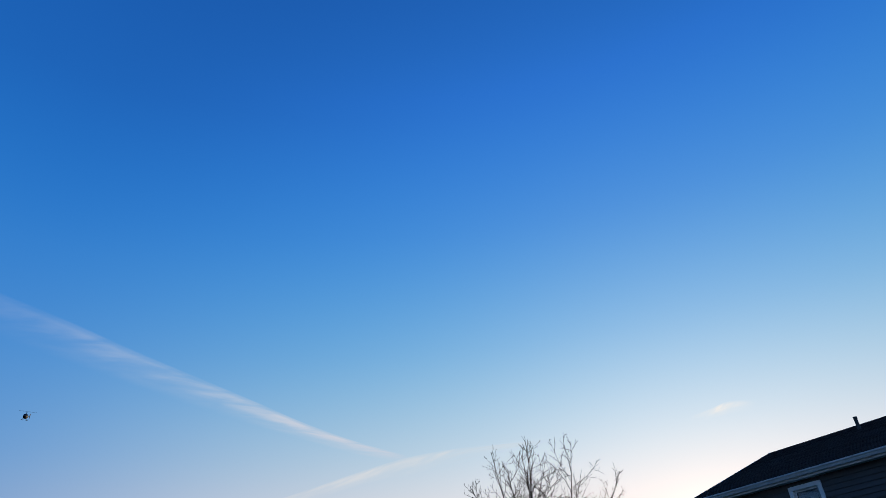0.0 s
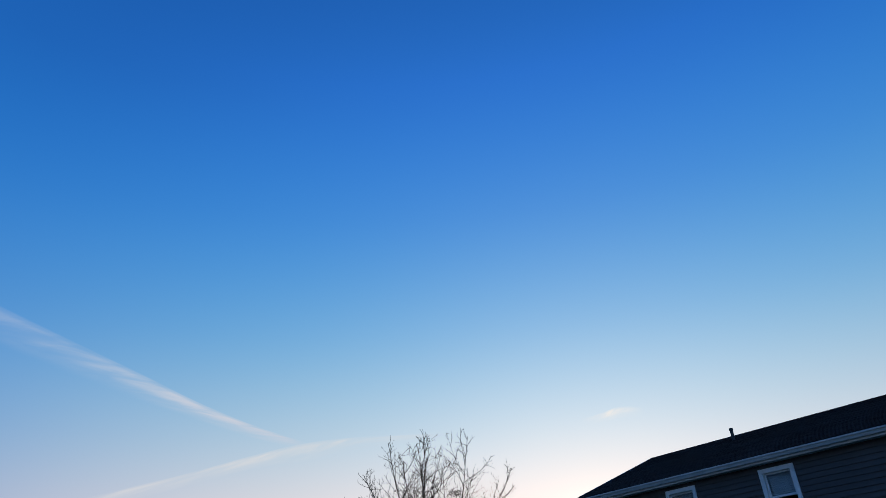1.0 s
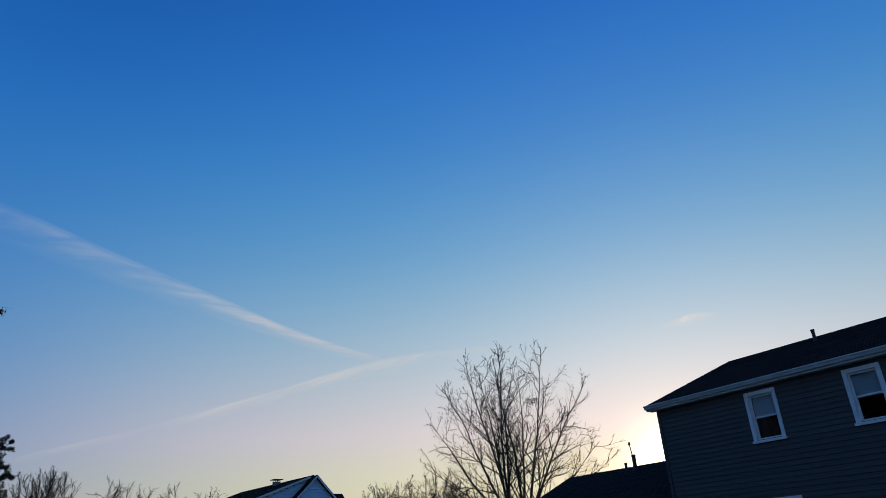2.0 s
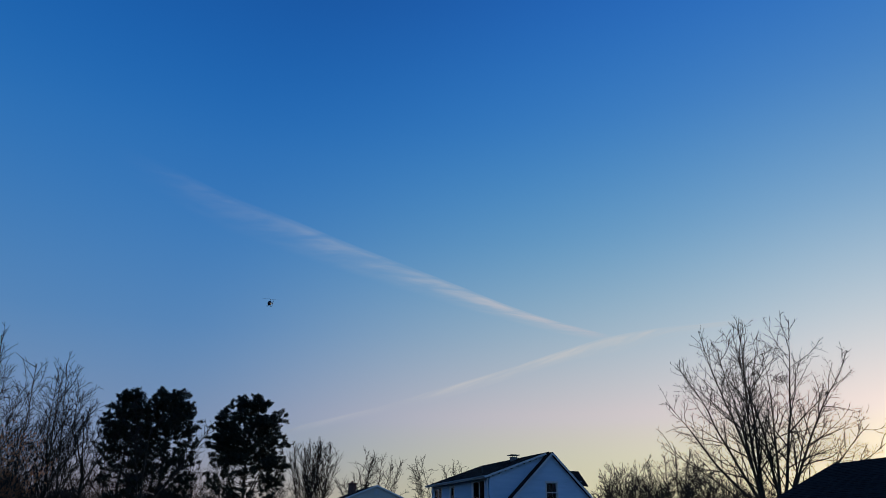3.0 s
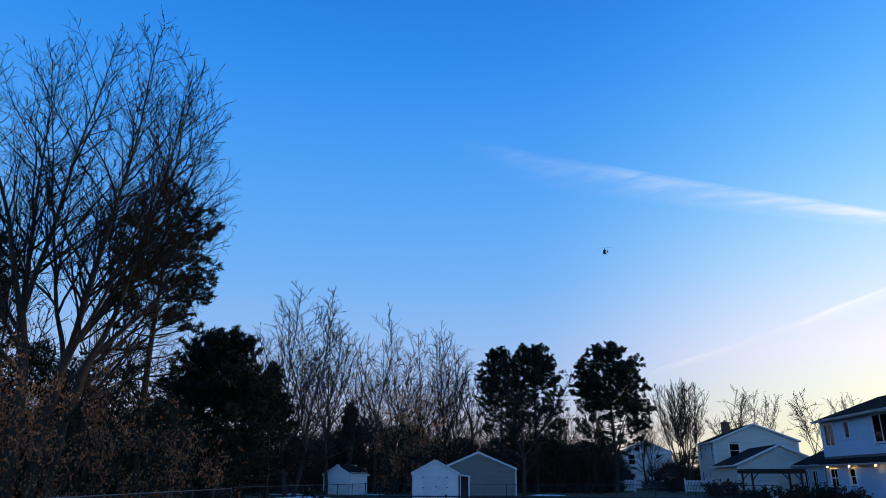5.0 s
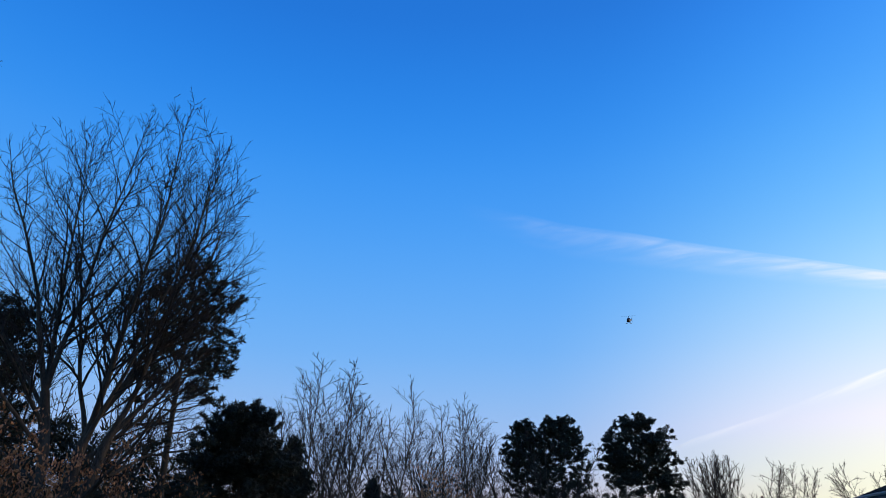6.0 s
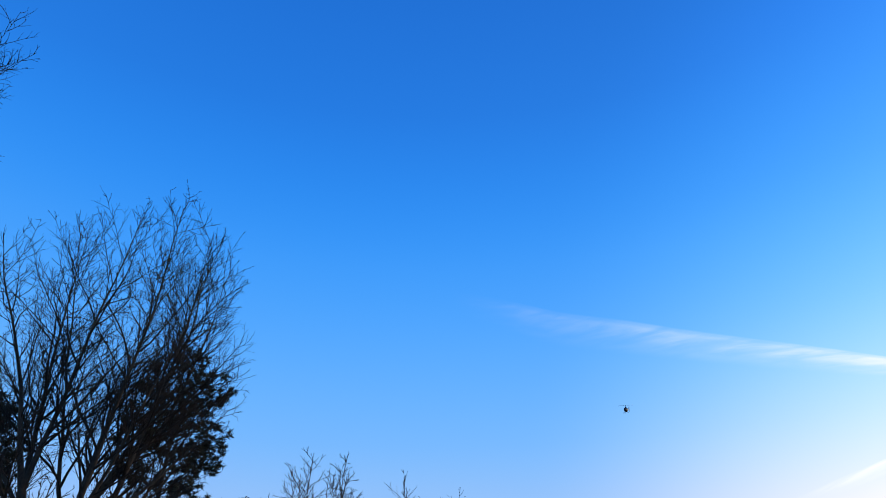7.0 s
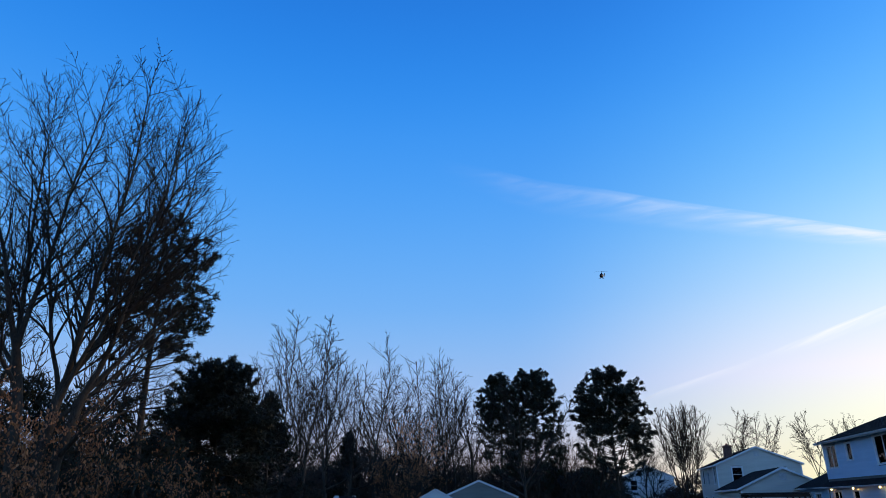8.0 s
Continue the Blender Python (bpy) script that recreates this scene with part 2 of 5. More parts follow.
# ---------------------------------------------------------------- ground
def ground_sheet():
    n, verts, faces = 72, [], []
    radii = [0.0, 4, 8, 12, 16, 20, 25, 30, 36, 44, 54, 66, 80, 110, 160, 260, 500, 1100, 2400, 4600]
    for k, r in enumerate(radii[1:]):
        for i in range(n):
            a = 2 * math.pi * i / n
            x, y = r * math.cos(a), r * math.sin(a)
            lift = .05 * noise.noise((x * .12, y * .12, 0)) if r < 150 else 0
            verts.append((x, y, lift - .05))
    verts.append((0, 0, -.05))
    for i in range(n):
        faces.append((len(verts) - 1, i, (i + 1) % n))
    for k in range(len(radii) - 2):
        for i in range(n):
            j = (i + 1) % n
            faces.append((k * n + i, (k + 1) * n + i, (k + 1) * n + j, k * n + j))
    tagged(raw("ground", verts, faces, M["grass"], smooth=True), "dull winter lawn, dark green going brown", "ground", kind="structure")


ground_sheet()


# ---------------------------------------------------------------- houses
class Wall:
    """A wall's frame inside its house: start point, direction along it, outward normal; s along, d outward, z up."""

    def __init__(self, origin, along, outward):
        a, o = Vector((*along, 0)).normalized(), Vector((*outward, 0)).normalized()
        self.m = Matrix(((a.x, o.x, 0, origin[0]), (a.y, o.y, 0, origin[1]), (0, 0, 1, 0), (0, 0, 0, 1)))


def spans(s0, s1, z0, z1, holes):
    """Stretches of a course between the openings."""
    cuts = [(s0, s1)]
    for h in holes:
        if h[3] <= z0 + .01 or h[2] >= z1 - .01:
            continue
        nxt = []
        for a, b in cuts:
            if h[1] <= a or h[0] >= b:
                nxt.append((a, b))
            else:
                if h[0] - a > .03:
                    nxt.append((a, h[0]))
                if b - h[1] > .03:
                    nxt.append((h[1], b))
        cuts = nxt
    return cuts


BOARD = {}


def clapboard(mat, course):
    """Unit-length lapped board, thick at its lower edge."""
    key = (mat.name, course)
    if key not in BOARD:
        bm = bmesh.new()
        t = course * .18
        pts = [(0, 0, 0), (1, 0, 0), (1, t + .004, 0), (0, t + .004, 0), (0, 0, course), (1, 0, course), (1, .006, course * 1.02), (0, .006, course * 1.02)]
        hexa(bm, [Vector(p) for p in pts])
        bmesh.ops.recalc_face_normals(bm, faces=bm.faces)
        me = bpy.data.meshes.new("siding_board")
        bm.to_mesh(me)
        bm.free()
        me.materials.append(mat)
        BOARD[key] = me
    return BOARD[key]


def clad_wall(house, w, length, top, holes, mat, course, z0=.25, singly=False, name="wall", thick=.16):
    """Core with real openings, and lapped siding on it. top: function of s (concave down)."""
    bm = bmesh.new()
    edges = sorted({0.0, length, *[h[0] for h in holes], *[h[1] for h in holes], *[length * k / 12 for k in range(13)]})
    for a, b in zip(edges, edges[1:]):
        if b - a < 1e-4:
            continue
        mid = (a + b) / 2
        zs = [max(0.0, z0 - .3)]
        for h in sorted(h for h in holes if h[0] < mid < h[1]):
            zs += [h[2], h[3]]
        zs.append(None)
        for lo, hi in zip(zs[::2], zs[1::2]):
            ta, tb = (top(a), top(b)) if hi is None else (hi, hi)
            if min(ta, tb) - lo < .004 and max(ta, tb) - lo < .02:
                continue
            hexa(bm, [w.m @ Vector(p) for p in ((a, -thick, lo), (b, -thick, lo), (b, 0, lo), (a, 0, lo), (a, -thick, ta), (b, -thick, tb), (b, 0, tb), (a, 0, ta))])
    core = part(name, bm, M["sheathing"], house)
    peak = max(top(length * k / 40) for k in range(41))
    z, runs = z0, []
    while z < peak - .03:
        zt = z + course
        inside = [length * k / 200 for k in range(201) if top(length * k / 200) >= min(zt, peak) - .5 * course]
        if inside:
            for a, b in spans(min(inside), max(inside), z, zt, holes):
                if b - a > .05:
                    runs.append((a, b, z))
        z = zt
    mesh = clapboard(mat, course)
    if singly:
        for a, b, z in runs:
            ob = new("siding_board", mesh)
            ob.parent = core
            ob.matrix_basis = w.m @ Matrix.Translation((a, .001, z)) @ Matrix.Diagonal((b - a, 1, 1, 1))
    else:
        verts, faces = [], []
        base = [v.co.copy() for v in mesh.vertices]
        poly = [tuple(p.vertices) for p in mesh.polygons]
        for a, b, z in runs:
            k = len(verts)
            verts += [w.m @ Vector((a + c.x * (b - a), c.y + .001, c.z + z)) for c in base]
            faces += [tuple(i + k for i in f) for f in poly]
        tagged(raw("siding", verts, faces, mat, core), kind="stuff")
    return core


def window(house, w, s0, s1, z0, z1, style="double", trim="trim", blind=0.0, case=.09):
    """Cased window set into its opening: casing, sill, sashes, panes, and behind them a near-black panel with the
    interior's shade in its colour.
    """
    bm = bmesh.new()
    for a, b, c, d in ((s0 - case, s0 + .01, z0 - .02, z1 + case), (s1 - .01, s1 + case, z0 - .02, z1 + case), (s0 + .01, s1 - .01, z1 - .01, z1 + case)):
        box(bm, a, b, -.10, .045, c, d, w.m)
    win = part("window", bm, M[trim], house)
    bm = bmesh.new()
    box(bm, s0 - case - .03, s1 + case + .03, -.10, .075, z0 - .085, z0 - .021, w.m)
    part("sill", bm, M[trim], win)
    if style == "double":
        zm = (z0 + z1) / 2
        cells = [(s0 + .01, s1 - .01, zm - .02, z1 - .01, -.03), (s0 + .01, s1 - .01, z0, zm + .02, -.06)]
    elif style == "twin":
        sm = (s0 + s1) / 2
        cells = [(s0 + .01, sm, z0, z1 - .01, -.04), (sm + .004, s1 - .01, z0, z1 - .01, -.04)]
    elif style == "quad":
        sm, zm = (s0 + s1) / 2, (z0 + z1) / 2
        cells = [(a, b, c, d, -.04) for a, b in ((s0 + .01, sm), (sm + .004, s1 - .01)) for c, d in ((z0, zm), (zm + .004, z1 - .01))]
    else:
        cells = [(s0 + .01, s1 - .01, z0, z1 - .01, -.04)]
    for a, b, c, d, y in cells:
        t = .045
        bm = bmesh.new()
        for q in ((a, a + t, c, d), (b - t, b, c, d), (a + t, b - t, c, c + t), (a + t, b - t, d - t, d)):
            box(bm, q[0], q[1], y - .03, y, q[2], q[3], w.m)
        sash = part("sash", bm, M[trim], win)
        bm = bmesh.new()
        box(bm, a + t - .005, b - t + .005, y - .018, y - .013, c + t - .005, d - t + .005, w.m)
        part("pane", bm, M["glass"], win).visible_shadow = False
    if blind:
        bm = bmesh.new()
        zb = z1 - (z1 - z0) * blind
        k = int((z1 - zb) / .05)
        for i in range(k):
            box(bm, s0 + .03, s1 - .03, -.13, -.118, zb + i * .05, zb + i * .05 + .046, w.m)
        part("blind", bm, M["blind"], win)
    # panel added behind the opening; its near-black colour stands for interior shade
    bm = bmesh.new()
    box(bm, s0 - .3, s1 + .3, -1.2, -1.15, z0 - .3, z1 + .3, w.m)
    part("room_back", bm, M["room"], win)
    return win


def slab(house, pts, thick, mat, name="roof"):
    """Roof plane from four corners (eave a, eave b, ridge b, ridge a), with shingle courses on it."""
    a, b, c, d = [Vector(p) for p in pts]
    n = (b - a).cross(d - a).normalized()
    if n.z < 0:
        n = -n
    bm = bmesh.new()
    hexa(bm, [p - n * thick for p in (a, b, c, d)] + [a, b, c, d])
    roof = part(name, bm, mat, house)
    rows = max(3, int((d - a).length / .16))
    verts, faces = [], []
    rnd = random.Random(int(a.x * 100 + a.z * 10))
    for i in range(rows):
        f0, f1 = i / rows, (i + 1) / rows
        p0, p1, p2, p3 = a.lerp(d, f0), b.lerp(c, f0), b.lerp(c, f1), a.lerp(d, f1)
        tabs = max(1, int((p1 - p0).length / 1.0))
        for k in range(tabs):
            u0, u1 = k / tabs, (k + 1) / tabs
            lift = .012 + rnd.uniform(0, .006)
            q = [p0.lerp(p1, u0) + n * lift, p0.lerp(p1, u1) + n * lift, p3.lerp(p2, u1) + n * .003, p3.lerp(p2, u0) + n * .003, p0.lerp(p1, u0), p0.lerp(p1, u1)]
            j = len(verts)
            verts += q
            faces += [(j, j + 1, j + 2, j + 3), (j + 4, j + 5, j + 1, j)]
    tagged(raw("shingles", verts, faces, mat, roof), kind="stuff")
    return roof


def beam(house, name, a, b, w, h, mat, label=""):
    """Square-section board from a to b (fascia, rake, gutter, post)."""
    a, b = Vector(a), Vector(b)
    x = (b - a).normalized()
    z = Vector((0, 0, 1)) if abs(x.z) < .9 else Vector((0, 1, 0))
    y = z.cross(x).normalized()
    z = x.cross(y)
    bm = bmesh.new()
    hexa(bm, [p + y * sy * w / 2 + z * sz * h / 2 for sz in (-1, 1) for p, sy in ((a, -1), (b, -1), (b, 1), (a, 1))])
    return part(name, bm, mat, house, label)


def gutter(house, a, b, outward, mat):
    """K-profile eave gutter."""
    a, b, o = Vector(a), Vector(b), Vector((*outward, 0)).normalized()
    prof = [(0, .0), (.012, -.11), (.075, -.11), (.10, -.05), (.125, -.03), (.125, 0), (.115, 0), (.11, -.025), (.085, -.045), (.07, -.10), (.02, -.10), (.012, 0)]
    bm = bmesh.new()
    ra = [bm.verts.new(a + o * p + Vector((0, 0, q))) for p, q in prof]
    rb = [bm.verts.new(b + o * p + Vector((0, 0, q))) for p, q in prof]
    for i in range(len(prof)):
        j = (i + 1) % len(prof)
        bm.faces.new((ra[i], ra[j], rb[j], rb[i]))
    bm.faces.new(ra)
    bm.faces.new(rb[::-1])
    return part("gutter", bm, mat, house)


def vent_pipe(house, p, h, r=.05):
    bm = bmesh.new()
    rod(bm, p, (p[0], p[1], p[2] + h), r, r, 12)
    rod(bm, (p[0], p[1], p[2] + h - .06), (p[0], p[1], p[2] + h), r * 1.18, r * 1.18, 12)
    rod(bm, (p[0], p[1], p[2]), (p[0], p[1], p[2] + .1), r * 1.9, r * 1.1, 12)
    return part("vent_pipe", bm, M["pipe"], house)


def taupe_house():
    """Two-storey house with its one-storey wing; x runs along the wall that faces the garden, y into the house."""
    h = thing("house", pose(19.86, 9.17, 0, 0, 0, math.degrees(math.atan2(-.973, -.23))), "dark taupe clapboard two-storey house with white windows and one-storey wing", "house")
    L_, D, E, R = 14.0, 9.44, 5.40, 7.22
    front = Wall((0, 0), (1, 0), (0, -1))
    gable = Wall((0, D), (0, -1), (-1, 0))
    back = Wall((L_, D), (-1, 0), (0, 1))
    far = Wall((L_, 0), (0, 1), (1, 0))
    upper = [(3.02, 3.74), (5.68, 6.38), (9.4, 10.12)]
    lower = [(3.0, 3.74), (8.6, 10.1)]
    holes = [(a, b, 3.90, 5.04) for a, b in upper] + [(a, b, 1.12, 2.38) for a, b in lower]
    wall = clad_wall(h, front, L_, lambda s: E - .05, holes, M["siding_dark"], .127, singly=True)
    for k, (a, b) in enumerate(upper):
        window(h, front, a, b, 3.90, 5.04, blind=.5)
    for a, b in lower:
        window(h, front, a, b, 1.12, 2.38, blind=.3)
    roof_top = lambda s: E - .05 + (R - E) * (1 - abs(s - D / 2) / (D / 2))
    clad_wall(h, gable, D, roof_top, [], M["siding_dark"], .127)
    clad_wall(h, back, L_, lambda s: E - .05, [], M["siding_dark"], .127)
    clad_wall(h, far, D, roof_top, [], M["siding_dark"], .127)
    o, p = .25, .20
    ez = E - o * (R - E) / (D / 2)
    slab(h, ((-p, -o, ez + .1), (L_ + p, -o, ez + .1), (L_ + p, D / 2, R + .1), (-p, D / 2, R + .1)), .12, M["shingle"])
    slab(h, ((-p, D + o, ez + .1), (L_ + p, D + o, ez + .1), (L_ + p, D / 2, R + .1), (-p, D / 2, R + .1)), .12, M["shingle"])
    for y0 in (-o, D + o):
        beam(h, "rake_board", (-p + .012, y0, ez + .02), (-p + .012, D / 2, R + .02), .03, .17, M["trim"])
    bm = bmesh.new()
    box(bm, -p + .03, L_ + p, -o + .005, -.001, ez - .075, ez - .05)
    part("soffit", bm, M["trim"], h)
    beam(h, "fascia", (-p, -o + .012, ez + .02), (L_ + p, -o + .012, ez + .02), .024, .17, M["trim"])
    gutter(h, (-p, -o - .001, ez + .085), (L_ + p, -o - .001, ez + .085), (0, -1), M["gutter"])
    beam(h, "corner_board", (.05, -.022, .2), (.05, -.022, E - .12), .10, .044, M["siding_dark"])
    vent_pipe(h, (3.45, 3.62, R - .45), .50)
    # one-storey wing
    W, d, e, r = 7.3, 6.9, 2.62, 4.15
    wf = Wall((-W, 0), (1, 0), (0, -1))
    wg = Wall((-W, d), (0, -1), (-1, 0))
    wing_holes = [(1.2, 2.6, .9, 2.1), (4.4, 5.3, .05, 2.1)]
    clad_wall(h, wf, W - .02, lambda s: e - .05, wing_holes, M["siding_dark"], .127, name="wing_wall")
    window(h, wf, 1.2, 2.6, .9, 2.1, "twin")
    clad_wall(h, wg, d, lambda s: e - .05 + (r - e) * (1 - abs(s - d / 2) / (d / 2)), [], M["siding_dark"], .127, name="wing_wall")
    zz = e - .3 * (r - e) / (d / 2)
    slab(h, ((-W - .3, -.3, zz + .08), (-.03, -.3, zz + .08), (-.03, d / 2, r + .08), (-W - .3, d / 2, r + .08)), .1, M["shingle"], "wing_roof")
    slab(h, ((-W - .3, d + .3, zz + .08), (-.03, d + .3, zz + .08), (-.03, d / 2, r + .08), (-W - .3, d / 2, r + .08)), .1, M["shingle"], "wing_roof")
    beam(h, "fascia", (-W - .3, -.29, zz), (-.03, -.29, zz), .024, .15, M["trim"])
    gutter(h, (-W - .3, -.303, zz + .07), (-.03, -.303, zz + .07), (0, -1), M["gutter"])
    for y0 in (-.3, d + .3):
        beam(h, "rake_board", (-W - .29, y0, zz), (-W - .29, d / 2, r), .03, .15, M["trim"])
    bm = bmesh.new()
    door = part("door", box(bm, -W + 4.4, -W + 5.3, -.09, -.04, .05, 2.1), M["trim"], h, "white panelled side door")
    vent_pipe(h, (-3.8, 3.05, r - .12), .55, .07)
    vent_pipe(h, (-4.35, 3.2, r - .08), .30, .05)
    bm = bmesh.new()
    rod(bm, (-3.87, 3.1, r + .3), (-3.95, 3.1, r + .85), .018, .018, 6)
    rod(bm, (-3.95, 3.1, r + .8), (-3.95, 3.1, r + .9), .05, .03, 6)
    part("antenna", bm, M["pipe"], h)


taupe_house()


def wall_light(house, p, out):
    """Small flood lamp under an eave."""
    bm = bmesh.new()
    o = Vector((*out, 0))
    rod(bm, Vector(p) - o * .10, Vector(p), .05, .06, 10)
    body = part("eave_lamp", bm, M["trim"], house, "lit warm eave lamp")
    bm = bmesh.new()
    bmesh.ops.create_icosphere(bm, subdivisions=2, radius=.05, matrix=Matrix.Translation(Vector(p) + o * .04 + Vector((0, 0, -.05))))
    part("bulb", bm, M["lamp"], body)


def white_cape():
    """White one-and-a-half-storey house; x along the gable that faces the garden, y away along the ridge."""
    h = thing("house", pose(28.2, 43.7, 0, 0, 0, -7.0), "pale blue-white clapboard cape house with rear dormer and lit eave lamps", "house")
    W, Ln, E, R = 9.97, 12.3, 2.85, 7.62
    gable = Wall((0, 0), (1, 0), (0, -1))
    left = Wall((0, Ln), (0, -1), (-1, 0))
    right = Wall((W, 0), (0, 1), (1, 0))
    rear = Wall((W, Ln), (-1, 0), (0, 1))
    gt = lambda s: E + (R - E) * (1 - abs(s - W / 2) / (W / 2))
    clad_wall(h, gable, W, gt, [(4.44, 5.34, 4.12, 5.52)], M["siding_blue"], .19)
    window(h, gable, 4.44, 5.34, 4.12, 5.52, "double", trim="gutter", case=.1)
    # lower garden wall: s runs from the far end to the corner
    lw = [(Ln - 11.6, Ln - 10.2, .95, 2.25), (Ln - 8.2, Ln - 7.2, 1.15, 2.25), (Ln - 2.6, Ln - 1.0, .9, 2.3)]
    clad_wall(h, left, Ln, lambda s: E - .05, lw, M["siding_blue"], .19)
    window(h, left, *lw[0], "quad")
    window(h, left, *lw[1], "double")
    window(h, left, *lw[2], "quad")
    clad_wall(h, right, Ln, lambda s: E - .05, [], M["siding_blue"], .19)
    clad_wall(h, rear, W, gt, [], M["siding_blue"], .19)
    p, o = .28, .38
    k = (R - E) / (W / 2)
    for x0, sgn in ((-o, 1), (W + o, -1)):
        slab(h, ((x0, -p, E - o * k + .1), (x0, Ln + p, E - o * k + .1), (W / 2, Ln + p, R + .1), (W / 2, -p, R + .1)), .14, M["shingle"])
        beam(h, "rake_board", (x0, -p + .01, E - o * k + .0), (W / 2, -p + .01, R + .0), .03, .15, M["gutter"])
        gutter(h, (x0, -p, E - o * k + .08), (x0, Ln + p, E - o * k + .08), (-sgn, 0), M["gutter"])
    # rear dormer with its shed roof
    dz, ds0, ds1 = 5.82, .55, Ln - .15
    df = Wall((.02, ds1), (0, -1), (-1, 0))
    dl = ds1 - ds0
    dw = [(.55, 2.35, 3.95, 5.55), (4.15, 5.05, 4.35, 5.5), (dl - 3.0, dl - .75, 3.85, 5.62)]
    clad_wall(h, df, dl, lambda s: dz - .05, dw, M["siding_blue"], .19, z0=3.15, name="dormer_wall")
    window(h, df, *dw[0], "twin")
    window(h, df, *dw[1], "single")
    window(h, df, *dw[2], "twin")
    cheek_top = lambda s: dz + s * (R - dz) / (W / 2)
    for y, out in ((ds0, -1), (ds1, 1)):
        ck = Wall((.02, y), (1, 0), (0, out))
        clad_wall(h, ck, W / 2 - .3, cheek_top, [], M["siding_blue"], .19, z0=3.0, name="dormer_cheek", thick=.1)
    slab(h, ((-.42, ds0 - .3, dz + .02), (-.42, ds1 + .3, dz + .02), (W / 2, ds1 + .3, R + .16), (W / 2, ds0 - .3, R + .16)), .12, M["shingle"], "dormer_roof")
    beam(h, "fascia", (-.43, ds0 - .3, dz - .06), (-.43, ds1 + .3, dz - .06), .03, .17, M["trim"])
    beam(h, "rake_board", (-.42, ds0 - .29, dz - .06), (W / 2 - .25, ds0 - .29, R + .0), .03, .15, M["gutter"])
    gutter(h, (-.45, ds0 - .3, dz + .02), (-.45, ds1 + .3, dz + .02), (-1, 0), M["gutter"])
    beam(h, "downspout", (-.10, ds0 + .1, 3.2), (-.10, ds0 + .1, dz - .1), .07, .07, M["gutter"])
    beam(h, "downspout", (-.06, -.06, .1), (-.06, -.06, E - .2), .07, .07, M["gutter"])
    # front dormer on the other slope
    bm = bmesh.new()
    box(bm, W / 2 + 1.7, W - 1.0, 2.2, 4.2, 4.2, 5.9)
    fd = part("front_dormer", bm, M["siding_blue"], h)
    slab(h, ((W - .6, 1.9, 5.55), (W / 2 + .8, 1.9, 5.95), (W / 2 + .8, 3.2, 6.75), (W - .6, 3.2, 6.75)), .1, M["shingle"], "dormer_roof")
    slab(h, ((W - .6, 4.5, 5.55), (W / 2 + .8, 4.5, 5.95), (W / 2 + .8, 3.2, 6.75), (W - .6, 3.2, 6.75)), .1, M["shingle"], "dormer_roof")
    # roof fittings
    vent_pipe(h, (.9, 3.6, 6.1), .75, .05)
    bm = bmesh.new()
    box(bm, W / 2 - 1.0, W / 2 - .55, 4.4, 4.9, 7.2, 7.75)
    box(bm, W / 2 - 1.15, W / 2 - .4, 4.25, 5.05, 7.88, 7.93)
    for x, y in ((-.97, 4.45), (-.6, 4.45), (-.97, 4.85), (-.6, 4.85)):
        rod(bm, (W / 2 + x, y, 7.7), (W / 2 + x, y, 7.9), .02, .02, 6)
    part("chimney_cap", bm, M["steel"], h)
    for y in (.35, 3.4, 7.4, 11.2):
        wall_light(h, (-.26, y, 2.44), (-1, 0))
    # service cable down the gable
    bm = bmesh.new()
    rod(bm, (8.55, -.09, .3), (8.25, -.09, 3.7), .035, .035, 8)
    box(bm, 8.4, 8.75, -.16, -.05, 1.05, 1.5)
    part("meter_conduit", bm, M["steel"], h)
    # low wing beyond the dormer
    y0, y1, x1 = Ln + .2, Ln + 6.2, 7.0
    wl = Wall((.0, y1), (0, -1), (-1, 0))
    ws = [(1.5, 2.5, .05, 2.15), (3.3, 4.4, .05, 2.15)]
    clad_wall(h, wl, y1 - y0, lambda s: 2.55, ws, M["siding_blue"], .19, name="wing_wall")
    for s0, s1, z0, z1 in ws:
        window(h, wl, s0, s1, z0 + .1, z1, "twin")
    wn = Wall((x1, y1), (-1, 0), (0, 1))
    clad_wall(h, wn, x1, lambda s: 2.55, [], M["siding_blue"], .19, name="wing_wall")
    ym, zt = y1 - 3.0, 4.6
    slab(h, ((-.4, y1 + .4, 2.6), (-.4, y0 - .1, 2.6), (3.2, y0 - .1, zt), (3.2, ym, zt)), .12, M["shingle"], "wing_roof")
    slab(h, ((x1, y1 + .4, 2.6), (-.4, y1 + .4, 2.6), (3.2, ym, zt), (x1, ym, zt)), .12, M["shingle"], "wing_roof")
    gutter(h, (-.4, y0 - .1, 2.6), (-.4, y1 + .4, 2.6), (-1, 0), M["gutter"])


white_cape()


